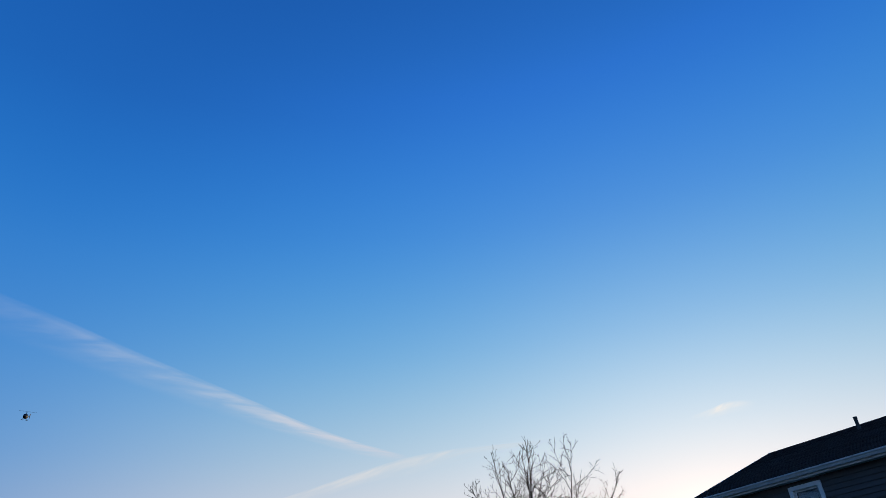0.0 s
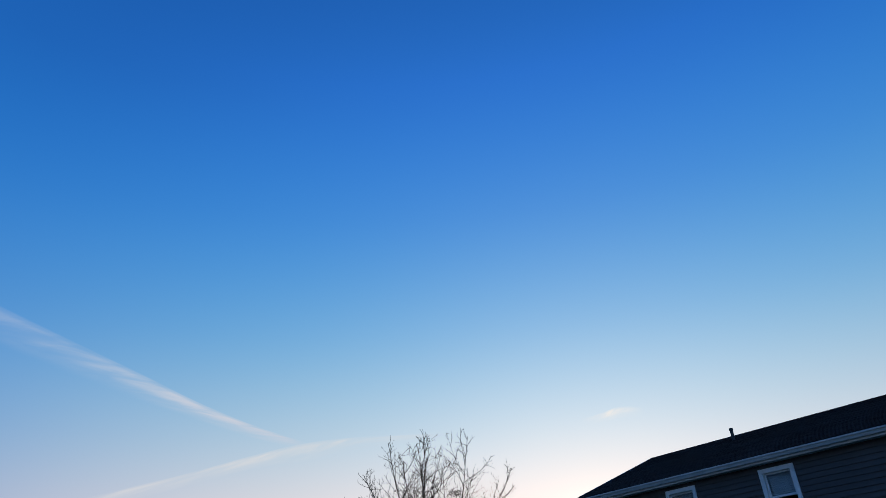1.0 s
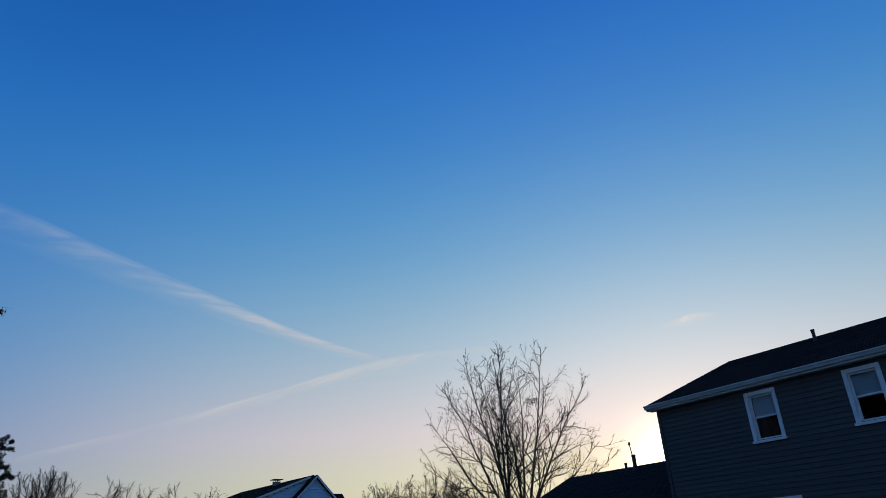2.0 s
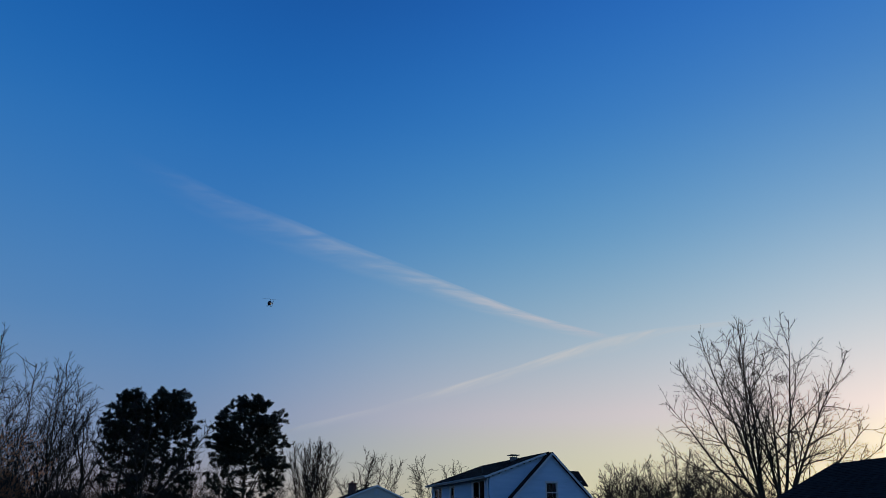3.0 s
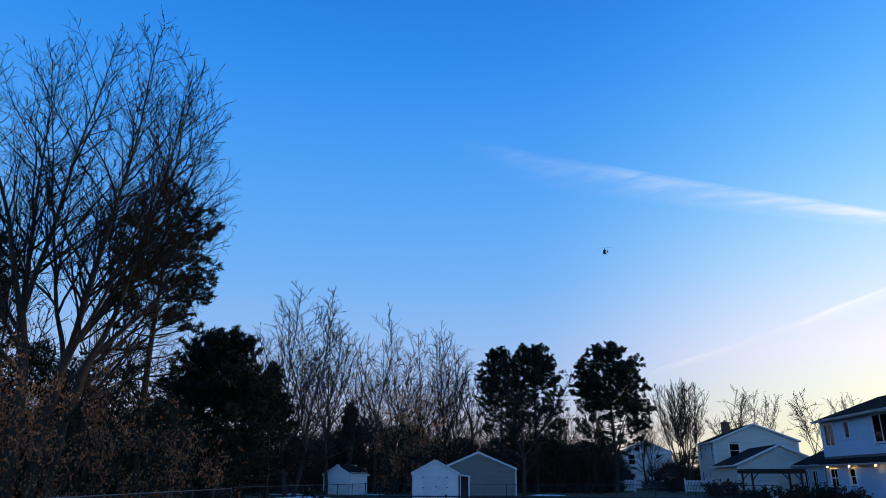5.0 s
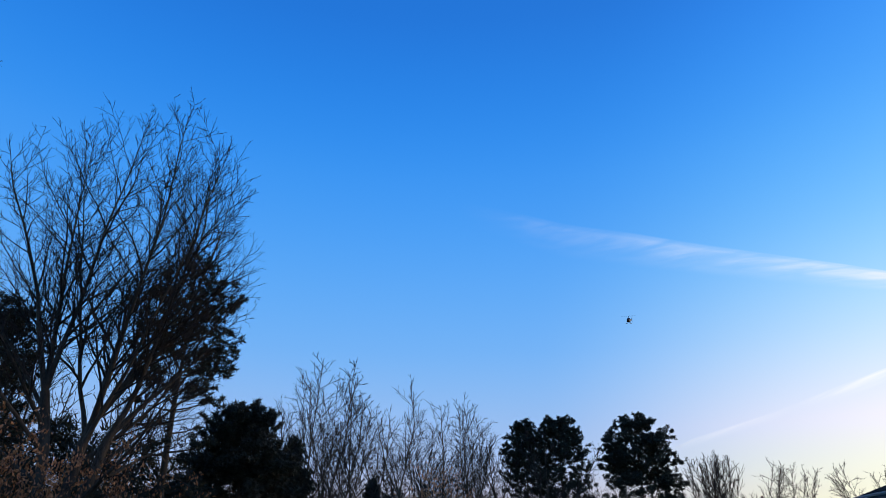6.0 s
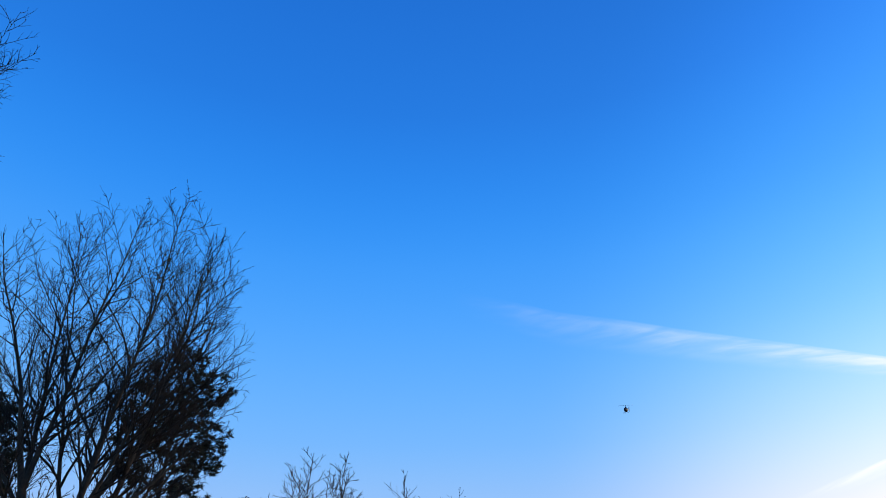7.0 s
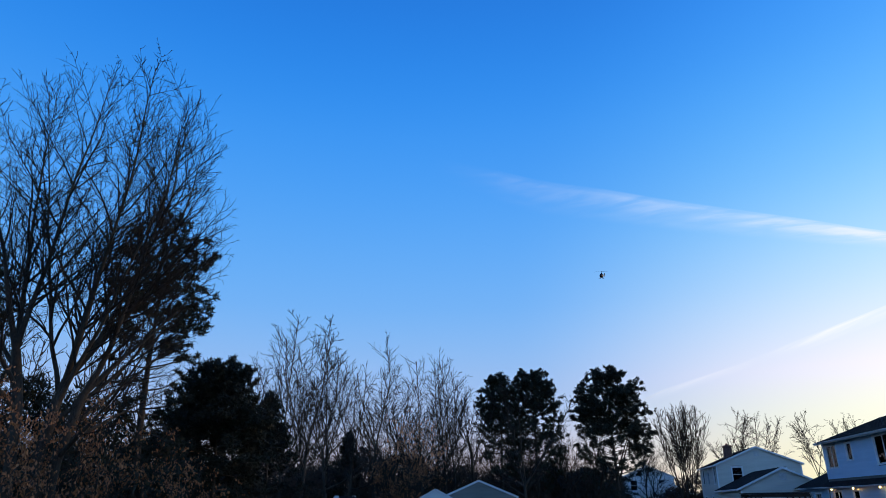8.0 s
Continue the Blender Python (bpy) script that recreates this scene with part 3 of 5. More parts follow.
def gable_house(name, m, label, W, Ln, E, R, mat, gable_wins, side_wins, over=.3, course=.2, category="house", door=None, trim="trim"):
    """Plain gabled building: x along the gable towards the garden, y away."""
    h = thing(name, m, label, category)
    gable, left = Wall((0, 0), (1, 0), (0, -1)), Wall((0, Ln), (0, -1), (-1, 0))
    right, rear = Wall((W, 0), (0, 1), (1, 0)), Wall((W, Ln), (-1, 0), (0, 1))
    gt = lambda s: E + (R - E) * (1 - abs(s - W / 2) / (W / 2))
    clad_wall(h, gable, W, gt, gable_wins, mat, course, z0=.1)
    clad_wall(h, left, Ln, lambda s: E - .03, side_wins, mat, course, z0=.1)
    clad_wall(h, right, Ln, lambda s: E - .03, [], mat, course, z0=.1)
    clad_wall(h, rear, W, gt, [], mat, course, z0=.1)
    for q in gable_wins:
        window(h, gable, *q, trim=trim)
    for q in side_wins:
        window(h, left, *q, trim=trim)
    k = (R - E) / (W / 2)
    for x0, sgn in ((-over, 1), (W + over, -1)):
        slab(h, ((x0, -over * .7, E - over * k + .07), (x0, Ln + over * .7, E - over * k + .07), (W / 2, Ln + over * .7, R + .07), (W / 2, -over * .7, R + .07)), .09, M["shingle"])
        beam(h, "rake_board", (x0, -over * .7 + .01, E - over * k), (W / 2, -over * .7 + .01, R), .03, .16, M[trim])
        beam(h, "fascia", (x0, -over * .7, E - over * k), (x0, Ln + over * .7, E - over * k), .03, .14, M[trim])
    for x in (-.005, W + .005):
        beam(h, "corner_board", (x, -.03, .05), (x, -.03, E - .05), .12, .06, M[trim])
    return h


def brick_chimney(house, x, y, z0, z1, w=.75):
    bm = bmesh.new()
    box(bm, x - w / 2, x + w / 2, y - w / 2, y + w / 2, z0, z1, None, .01)
    box(bm, x - w / 2 - .06, x + w / 2 + .06, y - w / 2 - .06, y + w / 2 + .06, z1 - .22, z1 - .05, None, .01)
    rod(bm, (x, y, z1), (x, y, z1 + .2), .14, .12, 10)
    return part("chimney", bm, M["brick"], house)


def louvre(house, x, y, z, w, hh):
    bm = bmesh.new()
    for k in range(6):
        box(bm, x - w / 2, x + w / 2, y - .06, y - .02, z + k * hh / 6, z + (k + .7) * hh / 6)
    return part("gable_vent", bm, M["gutter"], house)


def cream_house():
    m = pose(28.0, 73.9, 0, 0, 0, -9.44)
    h = gable_house("house", m, "pale cream two-storey house with brick chimney and garage", 8.2, 9.2, 5.25, 6.9, M["siding_cream"],
                    [(1.5, 2.5, 3.55, 4.95), (5.9, 6.8, 3.9, 4.75)], [(1.5, 2.3, 3.5, 4.9), (4.2, 5.0, 3.5, 4.9), (7.3, 8.3, 3.4, 5.0), (1.5, 2.4, .8, 2.2), (5.2, 6.0, .8, 2.2)])
    brick_chimney(h, 2.05, 3.2, 5.6, 7.35)
    louvre(h, 4.1, 0, 6.0, .5, .55)
    g = gable_house("garage", pose(25.75, 63.0, 0, 0, 0, -9.44), "cream gabled garage in front of the taller house", 7.2, 9.8, 2.75, 4.35, M["siding_cream"], [], [], over=.35, category="garage")
    louvre(g, 3.6, 0, 3.35, .6, .6)
    back = gable_house("house", pose(26.2, 107, 0, 0, 0, -14), "distant white two-storey house", 7.4, 9, 5.2, 6.8, M["siding_white"], [(1.2, 2.2, 3.4, 4.8), (5.2, 6.2, 3.4, 4.8)], [(3, 4, 3.4, 4.8)])
    gable_house("garage", pose(26.9, 101, 0, 0, 0, -14), "white one-storey addition with two small windows", 7.6, 6, 2.6, 4.4, M["siding_white"], [(2.3, 3.2, 1.0, 2.3), (5.2, 6.1, 1.0, 2.3)], [], category="garage")


cream_house()


def sheds():
    h = gable_house("shed", pose(-2.3, 51.2, 0, 0, 0, 0), "white garden shed with double doors", 3.15, 3.6, 1.85, 2.68, M["siding_white"], [], [], over=.14, course=.16, category="shed")
    front = Wall((0, 0), (1, 0), (0, -1))
    for a, b in ((.72, 1.56), (1.58, 2.42)):
        bm = bmesh.new()
        box(bm, a, b, .03, .06, .12, 1.62, front.m)
        for q in ((a, a + .08, .12, 1.62), (b - .08, b, .12, 1.62), (a + .08, b - .08, .12, .2), (a + .08, b - .08, 1.54, 1.62), (a + .08, b - .08, .8, .88)):
            box(bm, q[0], q[1], .0605, .075, q[2], q[3], front.m)
        d = part("door", bm, M["trim"], h)
        side = a if a < 1 else b
        for z in (.25, .8, 1.5):
            bm = bmesh.new()
            box(bm, side - .07, side + .07, .076, .09, z, z + .06, front.m)
            part("hinge", bm, M["dark"], d)
        if a > 1:
            bm = bmesh.new()
            box(bm, a + .02, a + .1, .076, .11, .85, .98, front.m)
            part("handle", bm, M["dark"], d)
    # open lean-to beside it
    lean = thing("lean_to", pose(.95, 51.4, 0), "open lean-to with white frame beside the shed", "lean-to")
    slab(lean, ((0, -.1, 1.75), (.85, -.1, 1.62), (.85, 2.2, 1.62), (0, 2.2, 1.75)), .06, M["trim"])
    for x, y in ((.12, 0), (.78, 0), (.78, 2.1)):
        beam(lean, "post", (x, y, 0), (x, y, 1.6), .07, .07, M["trim"])
    bm = bmesh.new()
    box(bm, .05, .8, 2.12, 2.16, 0, 1.58)
    part("back_panel", bm, M["dark"], lean)
    gable_house("garage", pose(-.35, 60.6, 0, 0, 0, 1), "grey-green garage with white corner trim", 6.3, 7, 2.25, 3.55, M["siding_grey"], [], [], over=.12, course=.11, category="garage")
    gable_house("shed", pose(-10.42, 61.85, 0, 0, 0, -30), "small weathered white shed with dark roof", 2.75, 2.4, 1.75, 2.42, M["siding_white"], [], [], over=.15, course=.22, category="shed")


sheds()


# ---------------------------------------------------------------- trees
def tube(verts, faces, pts, radii, n):
    """Tapered tube along a line of points."""
    k0 = len(verts)
    for i, (p, r) in enumerate(zip(pts, radii)):
        d = (pts[min(i + 1, len(pts) - 1)] - pts[max(i - 1, 0)])
        d.normalize()
        x = d.orthogonal()
        x.normalize()
        y = d.cross(x)
        for k in range(n):
            a = 2 * math.pi * k / n
            verts.append(p + x * (r * math.cos(a)) + y * (r * math.sin(a)))
    for i in range(len(pts) - 1):
        for k in range(n):
            j = (k + 1) % n
            faces.append((k0 + i * n + k, k0 + i * n + j, k0 + (i + 1) * n + j, k0 + (i + 1) * n + k))


def unit(v):
    return v / (np.linalg.norm(v, axis=-1, keepdims=True) + 1e-9)


def mesh_of(name, verts, faces, mat, parent, smooth=False, label="", kind=""):
    """One mesh object from an array of corners and an array of faces with the same number of corners each."""
    me = bpy.data.meshes.new(name)
    k = faces.shape[1]
    me.vertices.add(len(verts))
    me.vertices.foreach_set("co", verts.astype(np.float32).ravel())
    me.loops.add(faces.size)
    me.loops.foreach_set("vertex_index", faces.astype(np.int32).ravel())
    me.polygons.add(len(faces))
    me.polygons.foreach_set("loop_start", np.arange(len(faces), dtype=np.int32) * k)
    me.polygons.foreach_set("use_smooth", np.full(len(faces), smooth))
    me.update(calc_edges=True)
    me.materials.append(mat)
    ob = new(name, me)
    ob.parent = parent
    return tagged(ob, label, kind=kind)


def skin(groups):
    """Tapered tubes round many strands: groups of (points, radii, sides)."""
    vs, fs, k0 = [], [], 0
    for P, R, n in groups:
        B, m = P.shape[:2]
        d = np.empty_like(P)
        d[:, 1:-1] = P[:, 2:] - P[:, :-2]
        d[:, 0], d[:, -1] = P[:, 1] - P[:, 0], P[:, -1] - P[:, -2]
        d = unit(d)
        mean = unit(P[:, -1] - P[:, 0])
        ref = np.where(np.abs(mean[:, 2:3]) < .75, np.array([[0, 0, 1.0]]), np.array([[1.0, .2, 0]]))[:, None, :]
        x = unit(np.cross(d, np.broadcast_to(ref, d.shape)))
        y = np.cross(d, x)
        a = np.arange(n) * 2 * math.pi / n
        ring = P[:, :, None, :] + R[:, :, None, None] * (x[:, :, None, :] * np.cos(a)[None, None, :, None] + y[:, :, None, :] * np.sin(a)[None, None, :, None])
        vs.append(ring.reshape(-1, 3))
        base = (k0 + np.arange(B) * m * n)[:, None, None] + (np.arange(m - 1) * n)[None, :, None]
        k, j = np.arange(n)[None, None, :], ((np.arange(n) + 1) % n)[None, None, :]
        fs.append(np.stack([base + k, base + j, base + n + j, base + n + k], -1).reshape(-1, 4))
        k0 += B * m * n
    return np.concatenate(vs), np.concatenate(fs)


def beyond(p, env):
    """How far out points lie in a crown of middle (x, z), half-width and half-height: over 1 is outside."""
    x, z, rx, rz = env
    h = np.where(p[..., 2] > z, rz, rz * 1.5)
    return np.sqrt(((p[..., 0] - x) / rx) ** 2 + (p[..., 1] / rx) ** 2 + ((p[..., 2] - z) / h) ** 2)


def strand(rng, o, d, ln, n, wander, lift):
    """Wandering lines that start at o along d and bend towards the light."""
    P = np.empty((len(o), n + 1, 3))
    P[:, 0], d = o, unit(d)
    sway = rng.normal(0, wander * .6, d.shape)
    for i in range(n):
        d = d + sway + rng.normal(0, wander, d.shape)
        d[:, 2] += lift / n
        d = unit(d)
        P[:, i + 1] = P[:, i] + d * (ln / n)[:, None]
    return P


def shoots(rng, P, R, spacing, s0, ratio, angle, n, fine, wander=.06, lift=.3, flat=0.0, taper=.9, shape=.75, least=.18, env=None):
    """Side shoots of every strand: set along it in turn, longest low down, thinner than their parent."""
    m = P.shape[1] - 1
    L = np.linalg.norm(np.diff(P, axis=1), axis=2).sum(1)
    count = np.maximum(1, (L * (1 - s0) / spacing + rng.random(len(L))).astype(int))
    b = np.repeat(np.arange(len(L)), count)
    k = np.arange(len(b)) - np.repeat(np.cumsum(count) - count, count)
    s = s0 + (1 - s0) * np.minimum(.985, (k + rng.random(len(b))) / count[b])
    i = np.minimum((s * m).astype(int), m - 1)
    f = (s * m - i)[:, None]
    o = P[b, i] * (1 - f) + P[b, i + 1] * f
    t = unit(P[b, i + 1] - P[b, i])
    rp = R[b, i] * (1 - f[:, 0]) + R[b, i + 1] * f[:, 0]
    phi = (rng.random(len(L)) * 6.283)[b] + k * 2.4 + rng.normal(0, .4, len(b))
    x = unit(np.cross(t, np.array([[.13, .21, .97]])))
    y = np.cross(t, x)
    side = x * np.cos(phi)[:, None] + y * np.sin(phi)[:, None]
    side[:, 2] *= 1 - flat
    side = unit(side)
    a = np.radians(np.clip(rng.normal(angle, 9, len(b)), 12, 85))[:, None]
    ln = np.maximum(least * rng.uniform(.6, 1.2, len(b)), L[b] * ratio * (1.06 - shape * s) * rng.uniform(.5, 1.2, len(b)))
    way = unit(t * np.cos(a) + side * np.sin(a))
    if env:
        edge = rng.uniform(.9, 1.04, len(b))
        for _ in range(5):
            ln = np.where(beyond(o + way * ln[:, None] + np.array([0, 0, .12]) * ln[:, None], env) > edge, ln * .78, ln)
    Q = strand(rng, o, way, ln, n, wander, lift)
    r0 = np.clip(ln * .0115, fine, np.maximum(fine, rp * .72))
    return Q, np.maximum(fine * .5, r0[:, None] * (1 - taper * np.linspace(0, 1, n + 1) ** 1.2)[None, :])


def frame_of(rng, limbs, thick, fine, env=None):
    """The main limbs, one by one: (parent, where along it, compass turn, lean at the start, lean at the end, length)."""
    made = []
    n = 14
    for j, (parent, at, az, lean0, lean1, ln) in enumerate(limbs):
        if parent < 0:
            p, r0 = np.array([.9 * at * math.cos(radians(az)), .9 * at * math.sin(radians(az)), -.15]), thick
        else:
            Pp, Rp = made[parent]
            i = min(int(at * n), n - 1)
            f = at * n - i
            p, r0 = Pp[i] * (1 - f) + Pp[i + 1] * f, (Rp[i] * (1 - f) + Rp[i + 1] * f) * (.74 if at > .95 else .56)
        forks = any(q[0] == j and q[1] > .95 for q in limbs)
        pts, turn, swing = [p], az, 0.0
        for i in range(n):
            f = (i + .5) / n
            swing = swing * .6 + rng.normal(0, 4.5)
            le = radians(lean0 + (lean1 - lean0) * f * f * (3 - 2 * f) + swing)
            turn += rng.normal(0, 5)
            d = np.array([math.sin(le) * math.cos(radians(turn)), math.sin(le) * math.sin(radians(turn)), math.cos(le)])
            p = p + d * ln / n
            pts.append(p)
        pts = np.array(pts)
        s = np.linspace(0, 1, n + 1)
        if env and not forks and parent >= 0:
            out = np.nonzero(beyond(pts, env) > rng.uniform(.74, .90))[0]
            if len(out) and out[0] > 3:
                q = s * out[0]
                pts = np.stack([np.interp(q, np.arange(n + 1), pts[:, c]) for c in range(3)], 1)
        R = r0 * (1 - (.26 if forks else .95) * s ** .75)
        if parent < 0:
            R[0] *= 1.3
        made.append((pts, np.maximum(R, fine)))
    return made


def crowned(rng, height, stems, fork, limbs, lean, low=3):
    """A frame of limbs for a tree with an ordinary crown."""
    out = []
    for k in range(stems):
        az = 360 * k / stems + rng.uniform(0, 60)
        out.append((-1, 0 if stems == 1 else .25, az, 1 if stems == 1 else lean * rng.uniform(.25, .55), rng.uniform(2, 7), height * fork * rng.uniform(.85, 1.15)))
    for k in range(stems):
        a0 = rng.uniform(0, 360)
        for c in range(limbs):
            w = .35 if c == 0 else rng.uniform(.75, 1.25)
            out.append((k, 1.0 if c < 2 else rng.uniform(.72, 1.0), a0 + 360 * c / limbs + rng.uniform(-25, 25), lean * w, lean * w * rng.uniform(.25, .95), height * (1 - fork) * rng.uniform(.8, 1.08) * (1 if c == 0 else .88)))
        for c in range(low):
            out.append((k, rng.uniform(.45, .95), rng.uniform(0, 360), lean * rng.uniform(1.6, 2.3), lean * rng.uniform(.5, 1.6), height * rng.uniform(.16, .3)))
    return out


def grow(seed, height, limbs, thick, fine, gaps=(.6, .36, .24), ratios=(.36, .38, .45), angle=38, lift=.35, wander=.06, bare=.25, env=None):
    """Limbs, boughs, branches and twigs of a leafless tree, scaled to its height."""
    rng = np.random.RandomState(seed)
    made = frame_of(rng, limbs, thick, fine, env)
    P, R = np.array([m[0] for m in made]), np.array([m[1] for m in made])
    trunk = np.array([q[0] < 0 and any(w[0] == j and w[1] > .95 for w in limbs) for j, q in enumerate(limbs)])
    p1, r1 = shoots(rng, P[~trunk], R[~trunk], gaps[0], bare, ratios[0], angle, 8, fine, wander, lift, shape=.55, env=env)
    p2, r2 = shoots(rng, p1, r1, gaps[1], .2, ratios[1], angle + 3, 5, fine, wander * 1.25, lift * .9, env=env)
    p2b, r2b = shoots(rng, P[~trunk], R[~trunk], gaps[1] * 2.2, .35, .07, angle + 8, 5, fine, wander * 1.25, lift, least=.7, env=env)
    p2, r2 = np.concatenate([p2, p2b]), np.concatenate([r2, r2b])
    p3, r3 = shoots(rng, p2, r2, gaps[2], .2, ratios[2], angle + 4, 3, fine * .6, wander * 1.6, lift * .6, env=env)
    z = np.sort(p3[:, -1, 2])
    k = height / z[int(len(z) * .998)]
    sc = [[(p * k, r, n)] for p, r, n in ((P, R, 8), (p1, r1, 5), (p2, r2, 3), (p3, r3, 3))]
    return trunk, sc, np.concatenate([p3[:, -1], p2[:, -1]]) * k


WOODS = {}


def bare_tree(pos, height, seed, limbs, label="leafless deciduous tree with fine twigs", group="", shared="", turn=0, thick=.3, fine=.012, **kw):
    """Leafless tree: a trunk or stems, limbs, and a crown of boughs and twigs."""
    t = thing("tree", pose(pos[0], pos[1], 0, 0, 0, turn), label, "tree", group)
    if shared and shared in WOODS:
        h0, meshes = WOODS[shared]
        for nm, me in meshes:
            ob = new(nm, me)
            ob.parent = t
            if nm == "crown":
                tagged(ob, kind="stuff")
        t.scale = (height / h0,) * 3
        return t
    trunk, (main, bough, branch, twig), _ = grow(seed, height, limbs, thick, fine, **kw)
    P, R, n = main[0]
    made = []
    if shared:
        made.append(mesh_of("trunk", *skin(main), M["bark"], t, True))
    else:
        for j, q in enumerate(limbs):
            mesh_of("trunk" if q[0] < 0 else "limb", *skin([(P[j:j + 1], R[j:j + 1], 10)]), M["bark"], t, True)
    made.append(mesh_of("crown", *skin(bough + branch + twig), M["twig"], t, False, kind="stuff"))
    if shared:
        WOODS[shared] = (height, [(ob.name.split(".")[0], ob.data) for ob in made])
    return t


def pompoms(rng, at, size, blades, width):
    """Clumps of needles: thin blades every way from each twig end."""
    c = np.repeat(at, blades, axis=0)
    d = unit(rng.normal(0, 1, c.shape) * [1, 1, .8] + [0, 0, .3])
    x = unit(np.cross(d, unit(rng.normal(0, 1, c.shape)))) * (size * width)
    e = c + d * (size * rng.uniform(.6, 1.15, len(c)))[:, None]
    c = c + d * size * .06
    v = np.stack([c - x, c + x, e + x * .35, e - x * .35], 1).reshape(-1, 3)
    return v, np.arange(len(v)).reshape(-1, 4)


def pine(pos, height, spread, seed, bare=.25, label="tall dark pine with open tufted crown", mat="needle", boughs=46, shape="round", tuft=.3, airy=.5, gap=.34, forks=0, blades=14):
    """Pine: bare trunk, limbs that rise towards the top, needle clumps held out at the ends of twigs."""
    rng = np.random.RandomState(seed)
    fine = .014
    up = np.linspace(0, 1, 15)
    line = np.stack([.18 * np.sin(4 * up + seed) * up, .18 * np.cos(3 * up + seed) * up, height * (.88 if shape == "round" else .98) * up - .2], 1)
    tr = height * .0135
    trunk = (line[None], np.maximum(.03, tr * (1 - .9 * up))[None], 9)
    g = np.sort(rng.random(boughs)) ** .62 * .98 + .01
    z = bare + (1 - bare) * g
    i = np.minimum((z * 14).astype(int), 13)
    f = (z * 14 - i)[:, None]
    o = line[i] * (1 - f) + line[i + 1] * f
    a = np.arange(boughs) * 2.4 + rng.normal(0, .35, boughs)
    if shape == "round":
        prof = np.interp(g, [0, .2, .45, .7, .88, 1], [.62, .80, .96, 1.0, .86, .50])
        rise = np.interp(g, [0, .3, .6, .85, 1], [-.12, .08, .30, .65, 1.2])
    else:
        prof, rise = 1.03 - g, np.interp(g, [0, .6, 1], [-.18, .05, .7])
    ln = spread * prof * rng.uniform(.72, 1.08, boughs) / np.sqrt(1 + .3 * rise ** 2)
    d = np.stack([np.cos(a), np.sin(a), rise], 1)
    env = (0, height * (.64 if airy > .2 else .42), spread, height * (.36 if airy > .2 else .58)) if shape == "round" else None
    if env:
        for _ in range(6):
            ln = np.where(beyond(o + unit(d) * ln[:, None] + np.array([0, 0, .15]) * ln[:, None], env) > .97, ln * .84, ln)
    p1 = strand(rng, o, d, ln, 8, .07, .25)
    r1 = np.maximum(fine, (tr * .24 * (1.1 - .75 * g))[:, None] * (1 - .85 * np.linspace(0, 1, 9))[None, :])
    for k in range(forks):
        p1[3 + k * 2] = strand(rng, o[3 + k * 2][None], np.array([[math.cos(k * 3.0 + .4), .3, 2.0]]), np.array([height * .42]), 8, .05, .5)[0]
        r1[3 + k * 2] = tr * .55 * (1 - .9 * np.linspace(0, 1, 9))
    low = g < .5
    sets = [shoots(rng, p1[w], r1[w], gap * k, s, .36, 48, 5, fine, .09, .25, flat=.75, shape=.6, least=.45, env=env) for w, k, s in ((low, 1.1 + airy, .15 + airy * .8), (~low, 1.3, airy * .6)) if w.any()]
    p2, r2 = (np.concatenate(c) for c in zip(*sets))
    p3, r3 = shoots(rng, p2, r2, gap, .3, .42, 45, 3, fine * .7, .1, .3, flat=.5, shape=.5, least=.32, env=env)
    at = np.concatenate([p1[:, -1], p2[:, -1], p3[:, -1], p3[:, -2], p2[:, -2], p2[:, -3]])
    at = at + rng.normal(0, .05, at.shape)
    t = thing("pine_tree" if shape == "round" else "conifer", pose(pos[0], pos[1], 0), label, "tree")
    mesh_of("trunk", *skin([trunk]), M["bark"], t, True)
    mesh_of("limb_work", *skin([(p1, r1, 6)]), M["bark"], t, True)
    mesh_of("twig_work", *skin([(p2, r2, 3), (p3, r3, 3)]), M["twig"], t, kind="stuff")
    mesh_of("needle_crown", *pompoms(rng, at, tuft, blades, .11), M[mat], t, kind="stuff")
    return t


def tufts(verts, faces, at, rnd, size, blades):
    """A clump of needles: thin blades every way."""
    for _ in range(blades):
        d = Vector((rnd.gauss(0, 1), rnd.gauss(0, 1), rnd.gauss(.25, .8))).normalized()
        x = d.orthogonal().normalized() * size * .085
        k = len(verts)
        c = at + d * size * .15
        e = at + d * size * rnd.uniform(.7, 1.2)
        verts += [c - x, c + x, e + x * .3, e - x * .3]
        faces.append((k, k + 1, k + 2, k + 3))


